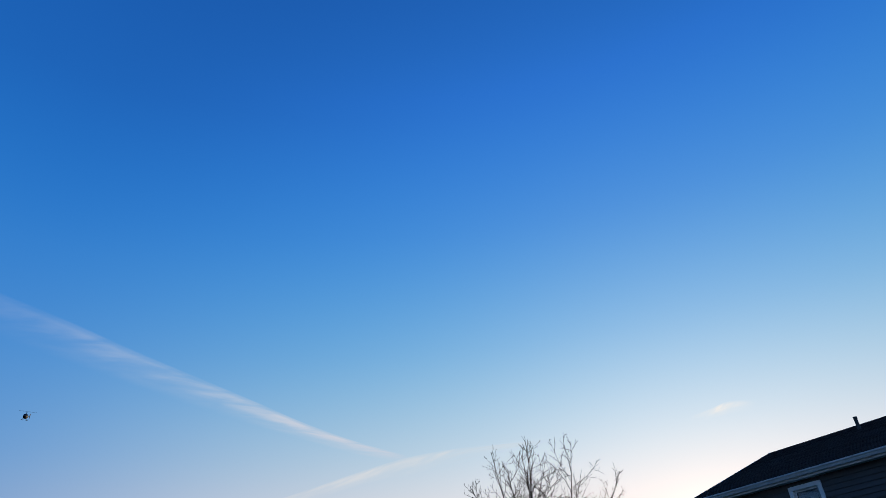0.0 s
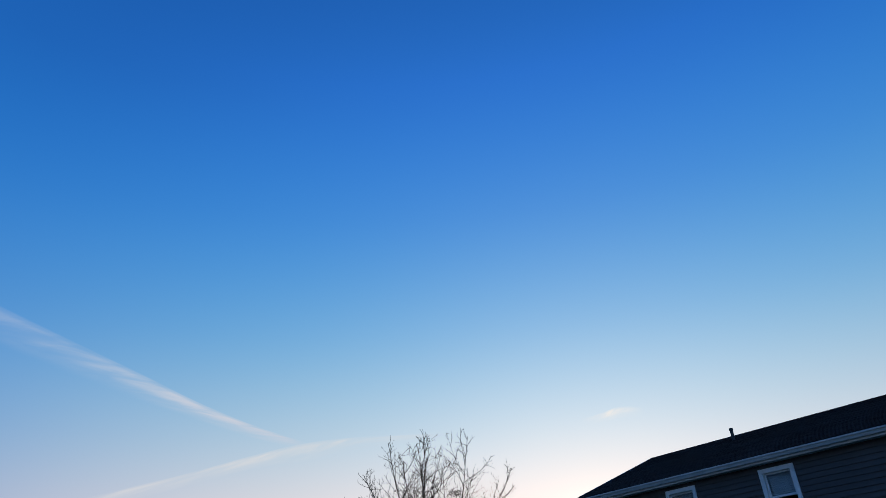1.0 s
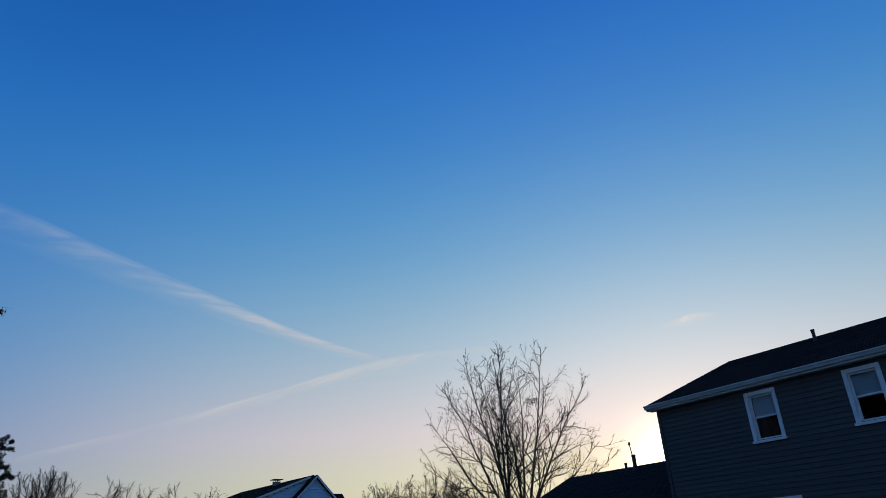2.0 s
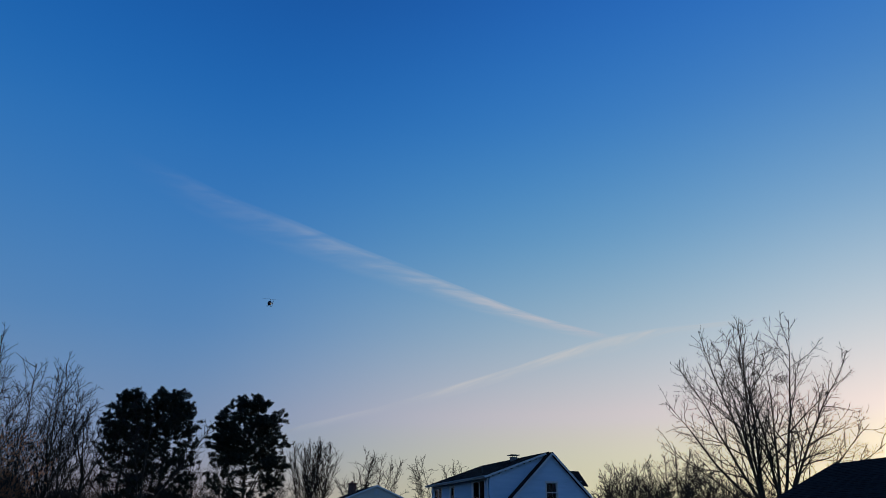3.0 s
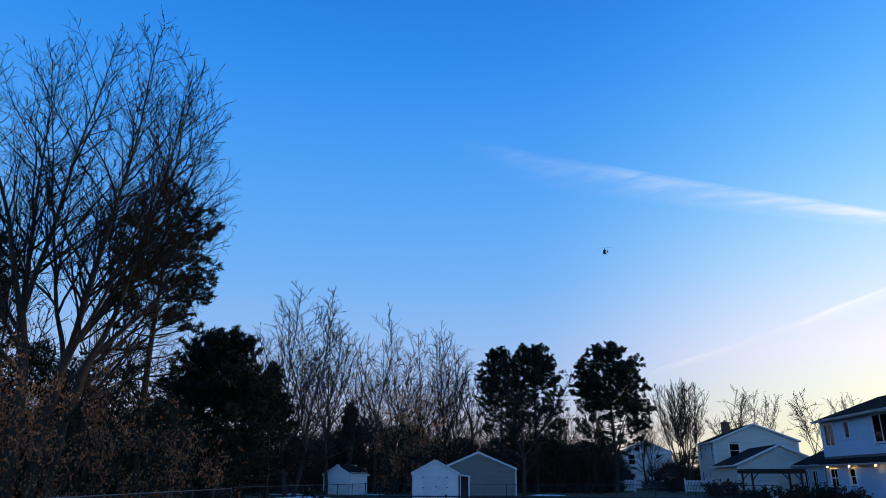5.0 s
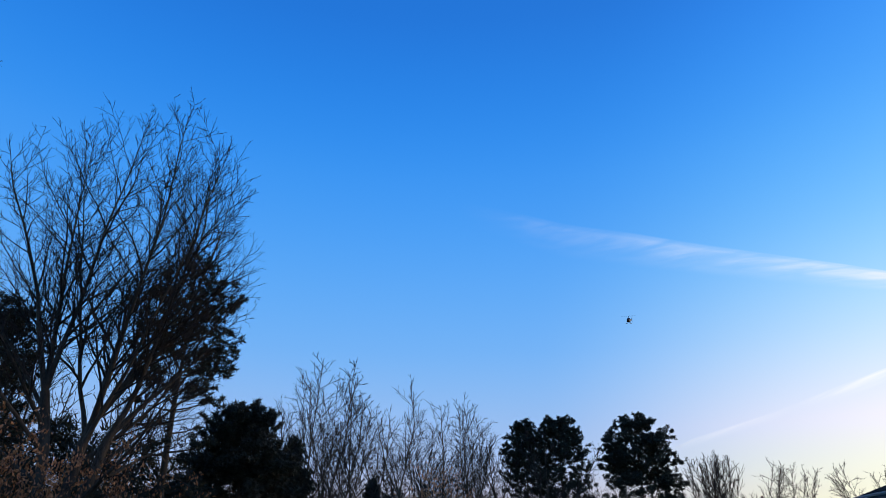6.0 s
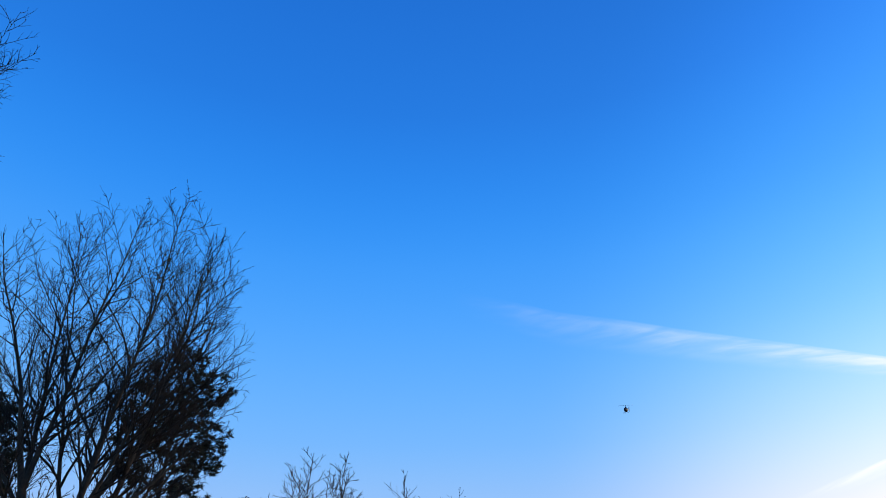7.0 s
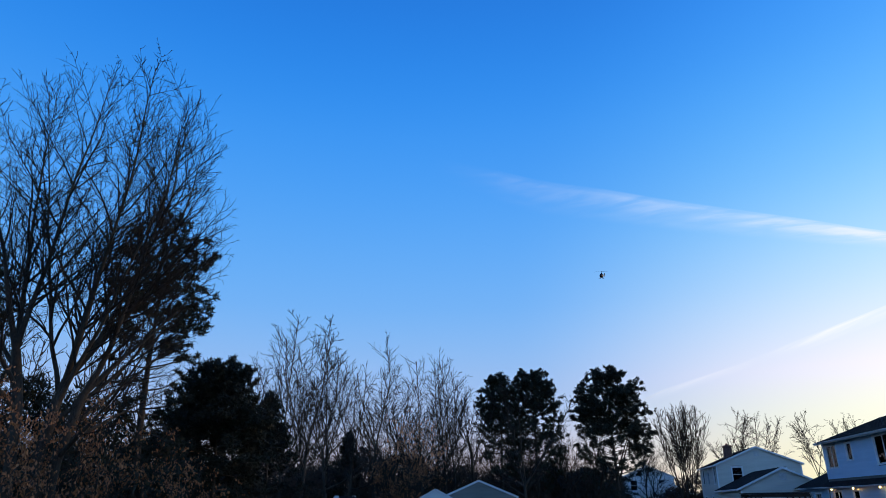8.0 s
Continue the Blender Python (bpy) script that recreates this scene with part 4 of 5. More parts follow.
def copper_shrub(pos, height, spread, seed, leaves=3, group="leaf-holding saplings"):
    """Young beech or oak that keeps its dead leaves: each leaf hangs folded from a twig."""
    rng = np.random.RandomState(seed)
    lean = math.degrees(math.atan(spread / height)) * 1.5
    limbs = crowned(rng, height, 2, .18, 3, lean, 4)
    trunk, (main, bough, branch, twig), tips = grow(seed, height, limbs, .05, .007, gaps=(.4, .3, .3), ratios=(.42, .45, .5), angle=48, lift=.1, bare=.1)
    patch = np.array([noise.noise(Vector(p) * .8 + Vector((seed, 0, 0))) for p in tips])
    at = np.repeat(tips[patch > -.08], leaves, axis=0)
    at = at + rng.normal(0, .10, at.shape)
    d = unit(rng.normal(0, .55, at.shape) - [0, 0, .9])
    size = rng.uniform(.10, .19, len(at))[:, None]
    x = unit(np.cross(d, rng.normal(0, 1, at.shape)))
    fold = np.cross(d, x) * size * .14
    v = np.stack([at, at + d * size * .5 + x * size * .27 + fold, at + d * size, at + d * size * .5 - x * size * .27 + fold], 1).reshape(-1, 3)
    q = np.arange(len(v)).reshape(-1, 4)
    t = thing("sapling", pose(pos[0], pos[1], 0), "sapling holding dry copper-brown leaves", "tree", group)
    mesh_of("trunk", *skin(main), M["bark"], t, True)
    mesh_of("twig_crown", *skin(bough + branch + twig), M["brush"], t, kind="stuff")
    mesh_of("foliage", v, np.concatenate([q[:, [0, 1, 2]], q[:, [0, 2, 3]]]), M["copper"], t, kind="stuff")


def thicket(name, x0, x1, y0, y1, height, count, seed, label, mat="brush"):
    """Tangle of bare undergrowth stems."""
    rnd = random.Random(seed)
    verts, faces = [], []
    for _ in range(count):
        p = Vector((rnd.uniform(x0, x1), rnd.uniform(y0, y1), -.1))
        hgt = height * rnd.uniform(.45, 1.1)
        d = Vector((rnd.gauss(0, .25), rnd.gauss(0, .25), 1)).normalized()
        pts = [p]
        for s in range(4):
            d = (d + Vector((rnd.gauss(0, .18), rnd.gauss(0, .18), 0))).normalized()
            pts.append(pts[-1] + d * hgt / 4)
        tube(verts, faces, pts, [.04, .032, .026, .02, .012], 3)
        for k in range(9):
            i = rnd.randint(1, 3)
            q = pts[i].lerp(pts[i + 1], rnd.random())
            e = q + (d + Vector((rnd.gauss(0, .8), rnd.gauss(0, .8), rnd.gauss(.1, .5)))).normalized() * hgt * rnd.uniform(.12, .3)
            tube(verts, faces, [q, e], [.018, .010], 3)
            for _ in range(2):
                w = q.lerp(e, rnd.uniform(.3, 1))
                tube(verts, faces, [w, w + Vector((rnd.gauss(0, .3), rnd.gauss(0, .3), rnd.gauss(.15, .25)))], [.012, .008], 3)
    tagged(raw(name, verts, faces, M[mat]), label, "undergrowth", kind="stuff")


def evergreen_mass(name, spots, seed, label, mat="spruce", size=.5):
    """Dense low evergreens grown together: many needle clumps over uneven mounds."""
    rnd = random.Random(seed)
    verts, faces = [], []
    for x, y, rx, ry, h, n in spots:
        for _ in range(n):
            a, f = rnd.uniform(0, 6.283), rnd.random()
            rr = math.sqrt(1 - f ** 2.2) * (.55 + .45 * math.sqrt(rnd.random())) * (1 + .2 * math.sin(3 * a + x))
            tufts(verts, faces, Vector((x + rx * rr * math.cos(a), y + ry * rr * math.sin(a), h * f * rnd.uniform(.85, 1.05))), rnd, size * rnd.uniform(.6, 1.3), 8)
    tagged(raw(name, verts, faces, M[mat]), label, "evergreens", kind="stuff")


def plant():
    # great oak by the boundary: three stems from one root, limbs that fan out and turn up
    oak = [(-1, .1, 180, 3, 6, 7.0), (-1, .35, 0, 3, 9, 6.0), (-1, .9, 0, 2, 8, 5.6),
           (0, 1, 180, 22, 14, 13), (0, 1, 0, 5, 3, 15), (0, .98, 100, 22, 10, 13), (0, .55, 175, 52, 30, 9.5), (0, .7, 200, 46, 24, 10), (0, .8, 215, 40, 22, 11), (0, .9, 150, 32, 24, 12),
           (1, 1, 0, 20, 0, 15), (1, 1, 10, 30, 12, 14), (1, .96, 280, 24, 9, 13), (1, .9, 150, 14, 4, 13), (1, .75, 20, 48, 34, 9.0), (1, .85, 320, 38, 20, 11), (1, .97, 70, 16, 10, 13),
           (2, 1, 0, 38, 18, 13), (2, 1, 340, 20, 8, 13), (2, .9, 60, 40, 26, 11), (2, .7, 5, 58, 46, 8.5), (2, .6, 300, 52, 34, 8.5), (2, .8, 20, 48, 34, 10)]
    bare_tree(polar(-30.8, 29), 19.9, 11, oak, "tall leafless oak with ascending forked limbs", turn=30.8, thick=.225, fine=.0145, gaps=(.36, .25, .19), ratios=(.38, .50, .58), angle=38, lift=.55, bare=.10, wander=.085, env=(.5, 11.3, 6.3, 9.0))
    # tree beside the yard whose crown edge shows
    rng = np.random.RandomState(23)
    bare_tree(polar(-55.9, 20), 22.3, 23, crowned(rng, 22.3, 1, .3, 6, 24, 7), "leafless tree with dense fine twigs at the yard edge", thick=.3, fine=.012, gaps=(.30, .19, .13), ratios=(.42, .5, .55), lift=.4, env=(0, 13.0, 5.6, 9.3))
    # spreading tree behind the wing: many stems from a low fork
    fan = [(-1, .1, 0, 2, 2, 3.0), (-1, .9, 10, 3, 8, 2.8),
           (0, 1, 180, 18, 24, 9.5), (0, 1, 20, 3, 0, 10.5), (0, .98, 170, 36, 38, 8.5), (0, .9, 200, 54, 54, 7.5), (0, .96, 95, 26, 14, 9.5), (0, .85, 150, 64, 70, 6.5), (0, .97, 250, 30, 22, 9), (0, .99, 200, 10, 10, 10),
           (1, 1, 0, 16, 10, 10.5), (1, 1, 10, 32, 26, 10.5), (1, .95, 350, 46, 36, 10), (1, .9, 5, 60, 52, 9), (1, .98, 275, 30, 16, 9.5), (1, .97, 180, 2, 8, 10), (1, .8, 20, 70, 64, 8), (1, .93, 60, 44, 32, 9.5)]
    bare_tree(polar(52.3, 37), 12.1, 6, fan, "leafless spreading tree with a small nest in its fork", turn=-52.3, thick=.17, fine=.0145, gaps=(.36, .27, .21), ratios=(.42, .5, .56), angle=40, lift=.25, wander=.085, bare=.12, env=(1.1, 6.5, 5.5, 5.5))
    # pines
    pine(polar(-23.5, 37), 17.8, 3.3, 3, bare=.26, boughs=78, tuft=.24, gap=.28, airy=.4)
    pine(polar(-18.0, 42), 10.2, 4.2, 7, bare=.04, boughs=120, tuft=.25, gap=.27, airy=.12, label="broad dark pine lower than its neighbour")
    pine(polar(-14.0, 47), 8.8, 4.0, 8, bare=.02, boughs=150, tuft=.25, gap=.28, shape="cone", mat="spruce", label="dark green conifer with drooping boughs")
    pine(polar(-36.8, 36), 13.0, 3.4, 5, bare=.12, boughs=80, tuft=.25, gap=.28, label="dark pine half hidden behind the oak")
    pine(polar(4.5, 74), 15.6, 2.9, 12, bare=.32, boughs=110, tuft=.25, gap=.26, airy=.3, blades=18)
    pine(polar(7.3, 75), 16.1, 3.9, 13, bare=.14, boughs=130, tuft=.25, gap=.26, airy=.4, blades=18)
    pine(polar(13.4, 76), 15.9, 4.9, 14, bare=.13, boughs=150, tuft=.25, gap=.26, airy=.5, blades=18, forks=3)
    pine(polar(-7.9, 76), 9.1, 2.6, 17, bare=.03, boughs=110, shape="cone", mat="spruce", tuft=.4, gap=.34, label="dark spruce in the wood's edge")
    pine(polar(-2.2, 80), 6.5, 2.6, 18, bare=.03, boughs=90, shape="cone", mat="spruce", tuft=.4, gap=.34, label="dark spruce in the wood's edge")
    rows = [(-12.2, 57, 17.2), (-9.4, 62, 14.6), (6.2, 58, 11.8), (-8.6, 66, 15.6), (-5.6, 66, 17.2), (-3.6, 70, 15.0), (-1.9, 69, 15.6),
            (.4, 70, 16.2), (2.3, 73, 15.2), (-15.8, 60, 13.5), (6.0, 84, 13.0), (9.8, 86, 12.5), (-19.5, 52, 11.5), (-25.0, 46, 13.5),
            (-35.5, 40, 15.0), (-28.0, 50, 13.0), (-32.5, 52, 13.0), (-12.0, 76, 14.5), (-7.0, 80, 15.0), (-.8, 82, 14.0), (3.4, 86, 13.5),
            (-16.5, 72, 14.0), (-21.0, 66, 14.0), (-38.0, 52, 15.0), (-42.0, 44, 15.5), (11.8, 92, 12.0), (15.8, 96, 10.5)]
    for i, (az, r, hgt) in enumerate(rows):
        k = i % 7
        rng = np.random.RandomState(31 + k)
        limbs = crowned(rng, hgt, 1 + (k in (0, 3, 5)), (.3, .38, .26, .34, .42, .3, .36)[k], 3 + (k % 2), (30, 36, 32, 40, 33, 38, 42)[k], 5)
        bare_tree(polar(az, r), hgt + .4, 31 + k, limbs, env=(0, hgt * .64, (4.2, 3.8, 4.6, 4.8, 3.8, 5.0, 4.4)[k], hgt * .37), thick=.17, fine=.028, gaps=(.50, .40, .34), ratios=(.46, .54, .6), angle=41, lift=.30, wander=.065, bare=.08,
                  group="trees of the wood's edge", shared="wood_%d" % k, turn=i * 67)
    # round-crowned many-stemmed tree and others by the houses
    rng = np.random.RandomState(51)
    vase = [(-1, .6, a * 40, 3 + 3 * (a % 3), 6, 2.6) for a in range(9)] + [(a, 1, a * 40 + c * 150 + rng.uniform(-30, 30), rng.uniform(10, 26), rng.uniform(4, 16), rng.uniform(8.5, 10.5)) for a in range(9) for c in range(2)]
    bare_tree(polar(18.6, 92), 13.2, 51, vase, env=(0, 7.6, 5.0, 5.7), label="leafless tree with many upright stems", thick=.13, fine=.027, gaps=(.36, .3, .25), ratios=(.34, .48, .55), angle=28, lift=.5)
    for i, (az, r, hgt) in enumerate(((22.3, 104, 13.6), (24.2, 110, 13.2), (27.6, 104, 12.6), (30.2, 108, 12.2))):
        rng = np.random.RandomState(52 + i % 2)
        bare_tree(polar(az, r), hgt + .3, 52 + i % 2, crowned(rng, hgt, 2, .35, 4, 38, 3), env=(0, hgt * .66, 4.2, hgt * .35), thick=.13, fine=.028, gaps=(.42, .32, .28), lift=.15, ratios=(.42, .5, .5), angle=36, wander=.09, shared="thin_%d" % (i % 2), turn=i * 90, group="thin trees behind the houses")
    for i, (az, r, hgt) in enumerate(((41.0, 78, 7.4), (43.4, 74, 8.8), (46.4, 76, 10.2), (49.4, 78, 9.2), (52.4, 80, 8.0), (56.5, 84, 7.4), (60.5, 88, 7.0), (38.5, 90, 7.5))):
        rng = np.random.RandomState(61 + i % 3)
        bare_tree(polar(az, r), hgt, 61 + i % 3, crowned(rng, hgt, 3, .16, 5, 38, 3), env=(0, hgt * .5, hgt * .52, hgt * .5), label="low leafless bushy tree against the afterglow", thick=.12, fine=.024, gaps=(.3, .22, .18), ratios=(.5, .5, .5), angle=40, lift=.25, wander=.09, shared="low_%d" % (i % 3), turn=i * 50, group="low trees by the road")
    # copper-leaved saplings along the fence
    for k, (az, r, hgt, sp) in enumerate(((-35.5, 25, 6.2, 2.6), (-32.5, 27, 6.6, 2.8), (-29.2, 26, 5.4, 2.6), (-26.4, 29, 5.8, 2.7), (-23.2, 31, 4.6, 2.4), (-20.4, 33, 4.2, 2.3), (-17.6, 37, 3.6, 2.1), (-27.5, 36, 6.4, 2.8), (-33.8, 34, 6.8, 3.0), (-38.5, 24, 5.4, 2.6), (-24.5, 38, 6.0, 2.8))):
        copper_shrub(polar(az, r), hgt, sp, 70 + k, leaves=2 + (k % 2))
    copper_shrub(polar(-2.2, 63), 9.6, 2.8, 88, leaves=3, group="")
    copper_shrub(polar(-4.4, 65), 7.0, 2.6, 89, leaves=3, group="")
    thicket("undergrowth", -36, -15, 38, 54, 4.6, 700, 81, "dark tangle of bare undergrowth under the trees")
    thicket("undergrowth", -18, 16, 72, 90, 8.5, 850, 82, "dark tangle of bare undergrowth at the wood's edge")
    thicket("undergrowth", -60, -14, 58, 84, 9.0, 420, 83, "dark tangle of bare undergrowth deep in the wood")
    rnd = random.Random(5)
    spots = [(*polar(10.6 + rnd.uniform(-2.8, 2.4), 84 + rnd.uniform(-2, 6)).xy, 2.7, 3.0, rnd.uniform(3.6, 6.2), 520) for _ in range(11)]
    evergreen_mass("evergreen_thicket", spots, 91, "dense dark evergreens at the wood's edge", size=.6)
    spots = [(*polar(az, 88 + rnd.uniform(-4, 8)).xy, 4.6, 3.0, rnd.uniform(5.0, 8.0), 420) for az in (-40, -37, -34, -31, -28, -25, -22, -19, -16, -13.5, -11, -8.5, -6, -3.5, -1, 1.5, 4, 6.5)]
    evergreen_mass("brush_thicket", spots, 92, "dark brown brush understorey deep in the wood", mat="brush", size=.8)
    spots = [(*polar(az, r).xy, 2.0, 1.8, h, 420) for az, r, h in ((-18.0, 47, 4.2), (-14.6, 66, 4.0), (-20.0, 46, 4.6), (-24.0, 44, 5.0), (-28.5, 44, 5.0), (-33, 44, 5.0), (-37, 38, 7.4), (-34, 37, 7.0), (-31, 38, 7.6), (-28, 37, 6.8), (-25, 38, 6.4), (-22, 39, 5.6), (-40, 36, 7.0))]
    evergreen_mass("evergreen_thicket", spots, 93, "dark young pines under the tall trees", mat="needle", size=.5)
    spots = [(*polar(az, 92 + rnd.uniform(-4, 6)).xy, 3.6, 3.0, rnd.uniform(2.6, 5.0), 420) for az in (17.5, 19, 20.5, 22, 36, 38, 40, 42, 44, 46, 48, 50, 52, 54, 56, 58, 60, 62)]
    evergreen_mass("brush_thicket", spots, 94, "dark bare brush along the far road", mat="brush", size=.6)
    # nest in the tree behind the wing
    nest = polar(55.45, 36.6, 1.6 + 36.6 * math.tan(radians(11.17)))
    verts, faces = [], []
    for k in range(90):
        d = Vector((rnd.gauss(0, .14), rnd.gauss(0, .14), rnd.gauss(0, .09)))
        e = d + Vector((rnd.gauss(0, .13), rnd.gauss(0, .13), rnd.gauss(0, .05)))
        tube(verts, faces, [nest + d, nest + e], [.012, .008], 3)
    tagged(raw("bird_nest", verts, faces, M["twig"]), "small dark bird nest of twigs in the tree", "nest")


plant()


# ---------------------------------------------------------------- fences
def chain_fence(points, height, spacing, label, seed, mat="dark"):
    """Chain-link fence: posts, top rail and woven wire along a line."""
    f = thing("chain_link_fence", pose(points[0][0], points[0][1], 0), label, "fence", "chain-link fences")
    o = Vector((points[0][0], points[0][1], 0))
    bm_wire = ([], [])
    rnd = random.Random(seed)
    for a, b in zip(points, points[1:]):
        a, b = Vector((*a, 0)) - o, Vector((*b, 0)) - o
        ln = (b - a).length
        n = max(1, round(ln / spacing))
        for k in range(n + 1):
            p = a.lerp(b, k / n)
            bm = bmesh.new()
            lean = Vector((rnd.gauss(0, .015), rnd.gauss(0, .015), 0))
            rod(bm, p + Vector((0, 0, -.1)), p + lean + Vector((0, 0, height + .03)), .028, .028, 8)
            rod(bm, p + lean + Vector((0, 0, height + .03)), p + lean + Vector((0, 0, height + .07)), .034, .012, 8)
            part("post", bm, M[mat], f)
        bm = bmesh.new()
        rod(bm, a + Vector((0, 0, height)), b + Vector((0, 0, height)), .021, .021, 8)
        part("top_rail", bm, M[mat], f)
        d = (b - a).normalized()
        m = int(ln / .085)
        for k in range(m):
            for s in (1, -1):
                p = a + d * (k * .085)
                q = p + d * (s * height) + Vector((0, 0, height))
                t0, t1 = 0.0, 1.0
                end = (q - a).dot(d)
                start = (p - a).dot(d)
                if end > ln:
                    t1 = (ln - start) / (end - start)
                if end < 0:
                    t1 = start / (start - end)
                if t1 > .02:
                    tube(*bm_wire, [p + Vector((0, 0, .03)), p.lerp(q, t1)], [.0017, .0017], 3)
    raw("wire_mesh", *bm_wire, M[mat], f)


chain_fence([(-10.6, 12.0), (-10.4, 35.0)], 1.0, 2.7, "galvanised chain-link fence along the wooded side of the yard", 1, "steel")
chain_fence([(-10.4, 35.1), (-6.0, 54.0), (-2.6, 55.0)], 1.05, 2.7, "dark chain-link fence running to the sheds", 2)
chain_fence([(1.9, 55.2), (13.0, 55.0), (24.0, 52.0)], 1.05, 2.7, "dark chain-link fence behind the lawn", 3)
chain_fence([(-4.0, 22.2), (4.0, 21.8), (15.0, 20.5), (24.0, 26.0), (27.4, 42.0)], 1.02, 2.2, "chain-link fence across the lawn", 4)


def gate(pos, turn):
    g = thing("metal_gate", pose(pos[0], pos[1], 0, 0, 0, turn), "dark metal garden gate between two posts", "gate")
    for x in (0, 1.3):
        bm = bmesh.new()
        part("post", rod(bm, (x, 0, -.1), (x, 0, 1.35), .04, .04, 10), M["dark"], g)
    bm = bmesh.new()
    for a, b in (((.08, 0, .12), (1.22, 0, .12)), ((.08, 0, 1.12), (1.22, 0, 1.12)), ((.08, 0, .12), (.08, 0, 1.12)), ((1.22, 0, .12), (1.22, 0, 1.12)), ((.08, 0, .62), (1.22, 0, .62))):
        rod(bm, a, b, .02, .02, 8)
    part("gate_frame", bm, M["dark"], g)


gate((25.9, 39.6), 0)


def picket_panel(pos, turn, length, label):
    f = thing("vinyl_fence", pose(pos[0], pos[1], 0, 0, 0, turn), label, "fence", "white vinyl fences")
    n = int(length / .16)
    for x in (0, length):
        bm = bmesh.new()
        box(bm, x - .07, x + .07, -.07, .07, -.1, 1.45, None, .01)
        rod(bm, (x, 0, 1.45), (x, 0, 1.55), .11, .02, 4)
        part("post", bm, M["tarp"], f)
    for z in (.18, 1.15):
        bm = bmesh.new()
        part("rail", box(bm, .07, length - .07, -.025, .025, z, z + .09), M["tarp"], f)
    for k in range(n):
        x = .12 + k * (length - .24) / max(1, n - 1)
        bm = bmesh.new()
        part("picket", box(bm, x - .055, x + .055, -.04, -.026, .1, 1.3), M["tarp"], f)


picket_panel(tuple(polar(13.1, 86).xy), -14, 2.5, "white vinyl picket fence by the far house")
picket_panel(tuple(polar(18.4, 84).xy), -10, 2.3, "white vinyl fence panel beside the tree")


# ---------------------------------------------------------------- things in the yards
def pergola():
    p = thing("pergola", pose(24.5, 57.4, 0, 0, 0, -9), "dark wooden pergola with flat slatted roof", "pergola")
    for x in (0, 3.7):
        for y in (0, 3.0):
            beam(p, "post", (x, y, -.05), (x, y, 2.0), .14, .14, M["wood"])
            s = 1 if x == 0 else -1
            beam(p, "brace", (x + s * .05, y, 1.45), (x + s * .5, y, 1.95), .08, .08, M["wood"])
    for y in (-.08, 3.08):
        beam(p, "beam", (-.35, y, 2.02), (4.05, y, 2.02), .06, .2, M["wood"])
    for k in range(12):
        x = -.25 + k * .38
        beam(p, "rafter", (x, -.35, 2.17), (x, 3.35, 2.17), .05, .1, M["wood"])
    for k in range(14):
        y = -.25 + k * .27
        beam(p, "slat", (-.4, y, 2.245), (4.1, y, 2.245), .1, .045, M["wood"])


pergola()


def white_board():
    b = thing("storage_box", pose(26.0, 59.3, 0, 0, 0, -9), "white plastic storage box under the pergola", "box")
    bm = bmesh.new()
    part("body", box(bm, 0, 1.35, 0, .7, 0, 1.38, None, .03), M["tarp"], b)
    bm = bmesh.new()
    part("lid", box(bm, -.04, 1.39, -.04, .74, 1.38, 1.46, None, .02), M["tarp"], b)


white_board()


def bush(pos, w, h, seed, label, mat="brush"):
    """Low garden bush: many stems, twigs and small leaves."""
    rng = np.random.RandomState(seed)
    lean = math.degrees(math.atan(w / 2 / h)) * 1.1
    limbs = [(-1, .15, a * 52, lean * rng.uniform(.3, 1.1), lean * rng.uniform(.6, 1.2), h * rng.uniform(.7, 1.0)) for a in range(7)]
    _, (main, bough, branch, twig), tips = grow(seed, h, limbs, .02, .006, gaps=(.14, .12, .1), ratios=(.4, .5, .5), angle=45, lift=.2, bare=.1)
    t = thing("bush", pose(pos[0], pos[1], 0), label, "bush", "garden bushes")
    mesh_of("stems", *skin(main), M["twig"], t, True)
    mesh_of("twig_crown", *skin(bough + branch + twig), M["brush"], t, kind="stuff")
    mesh_of("foliage", *pompoms(rng, tips, .13, 7, .22), M[mat], t, kind="stuff")


def garden_chair(pos, turn):
    c = thing("garden_chair", pose(pos[0], pos[1], 0, 0, 0, turn), "dark slatted garden chair on the far lawn", "chair", "garden chairs")
    bm = bmesh.new()
    part("seat", box(bm, -.32, .32, -.3, .3, .38, .43, Matrix.Rotation(radians(6), 4, "X")), M["dark"], c)
    for k in range(5):
        bm = bmesh.new()
        part("slat", box(bm, -.32 + k * .13, -.21 + k * .13, .26, .29, .4, 1.1, Matrix.Rotation(radians(-12), 4, "X")), M["dark"], c)
    for x in (-.3, .3):
        for y in (-.28, .28):
            beam(c, "leg", (x, y, 0), (x, y, .4 if y > 0 else .62), .06, .06, M["dark"])
        beam(c, "armrest", (x, -.34, .62), (x, .34, .60), .1, .03, M["dark"])


for az, r, t in ((15.7, 92, 20), (16.1, 93, -10), (16.6, 91, 40)):
    garden_chair(polar(az, r), t)

bush((21.0, 52.0), 2.2, .9, 201, "dark round garden bush", "spruce")
bush((23.2, 53.5), 2.0, .8, 202, "dark round garden bush", "spruce")
bush((24.6, 51.5), 2.6, .85, 203, "dark garden bush beside the pergola", "needle")
bush((26.6, 52.6), 2.4, .9, 204, "dark garden bush beside the pergola", "spruce")
for k, (x, y, w, hgt) in enumerate(((22.2, 51.2, 2.4, 1.1), (24.0, 50.2, 2.6, 1.25), (25.5, 50.0, 2.2, 1.0), (20.0, 53.4, 2.0, 1.0), (27.2, 51.4, 2.4, 1.3), (22.0, 55.6, 1.8, 1.5))):
    bush((x, y), w, hgt, 210 + k, "dark twiggy bush in the pergola bed", "brush" if k % 2 else "spruce")
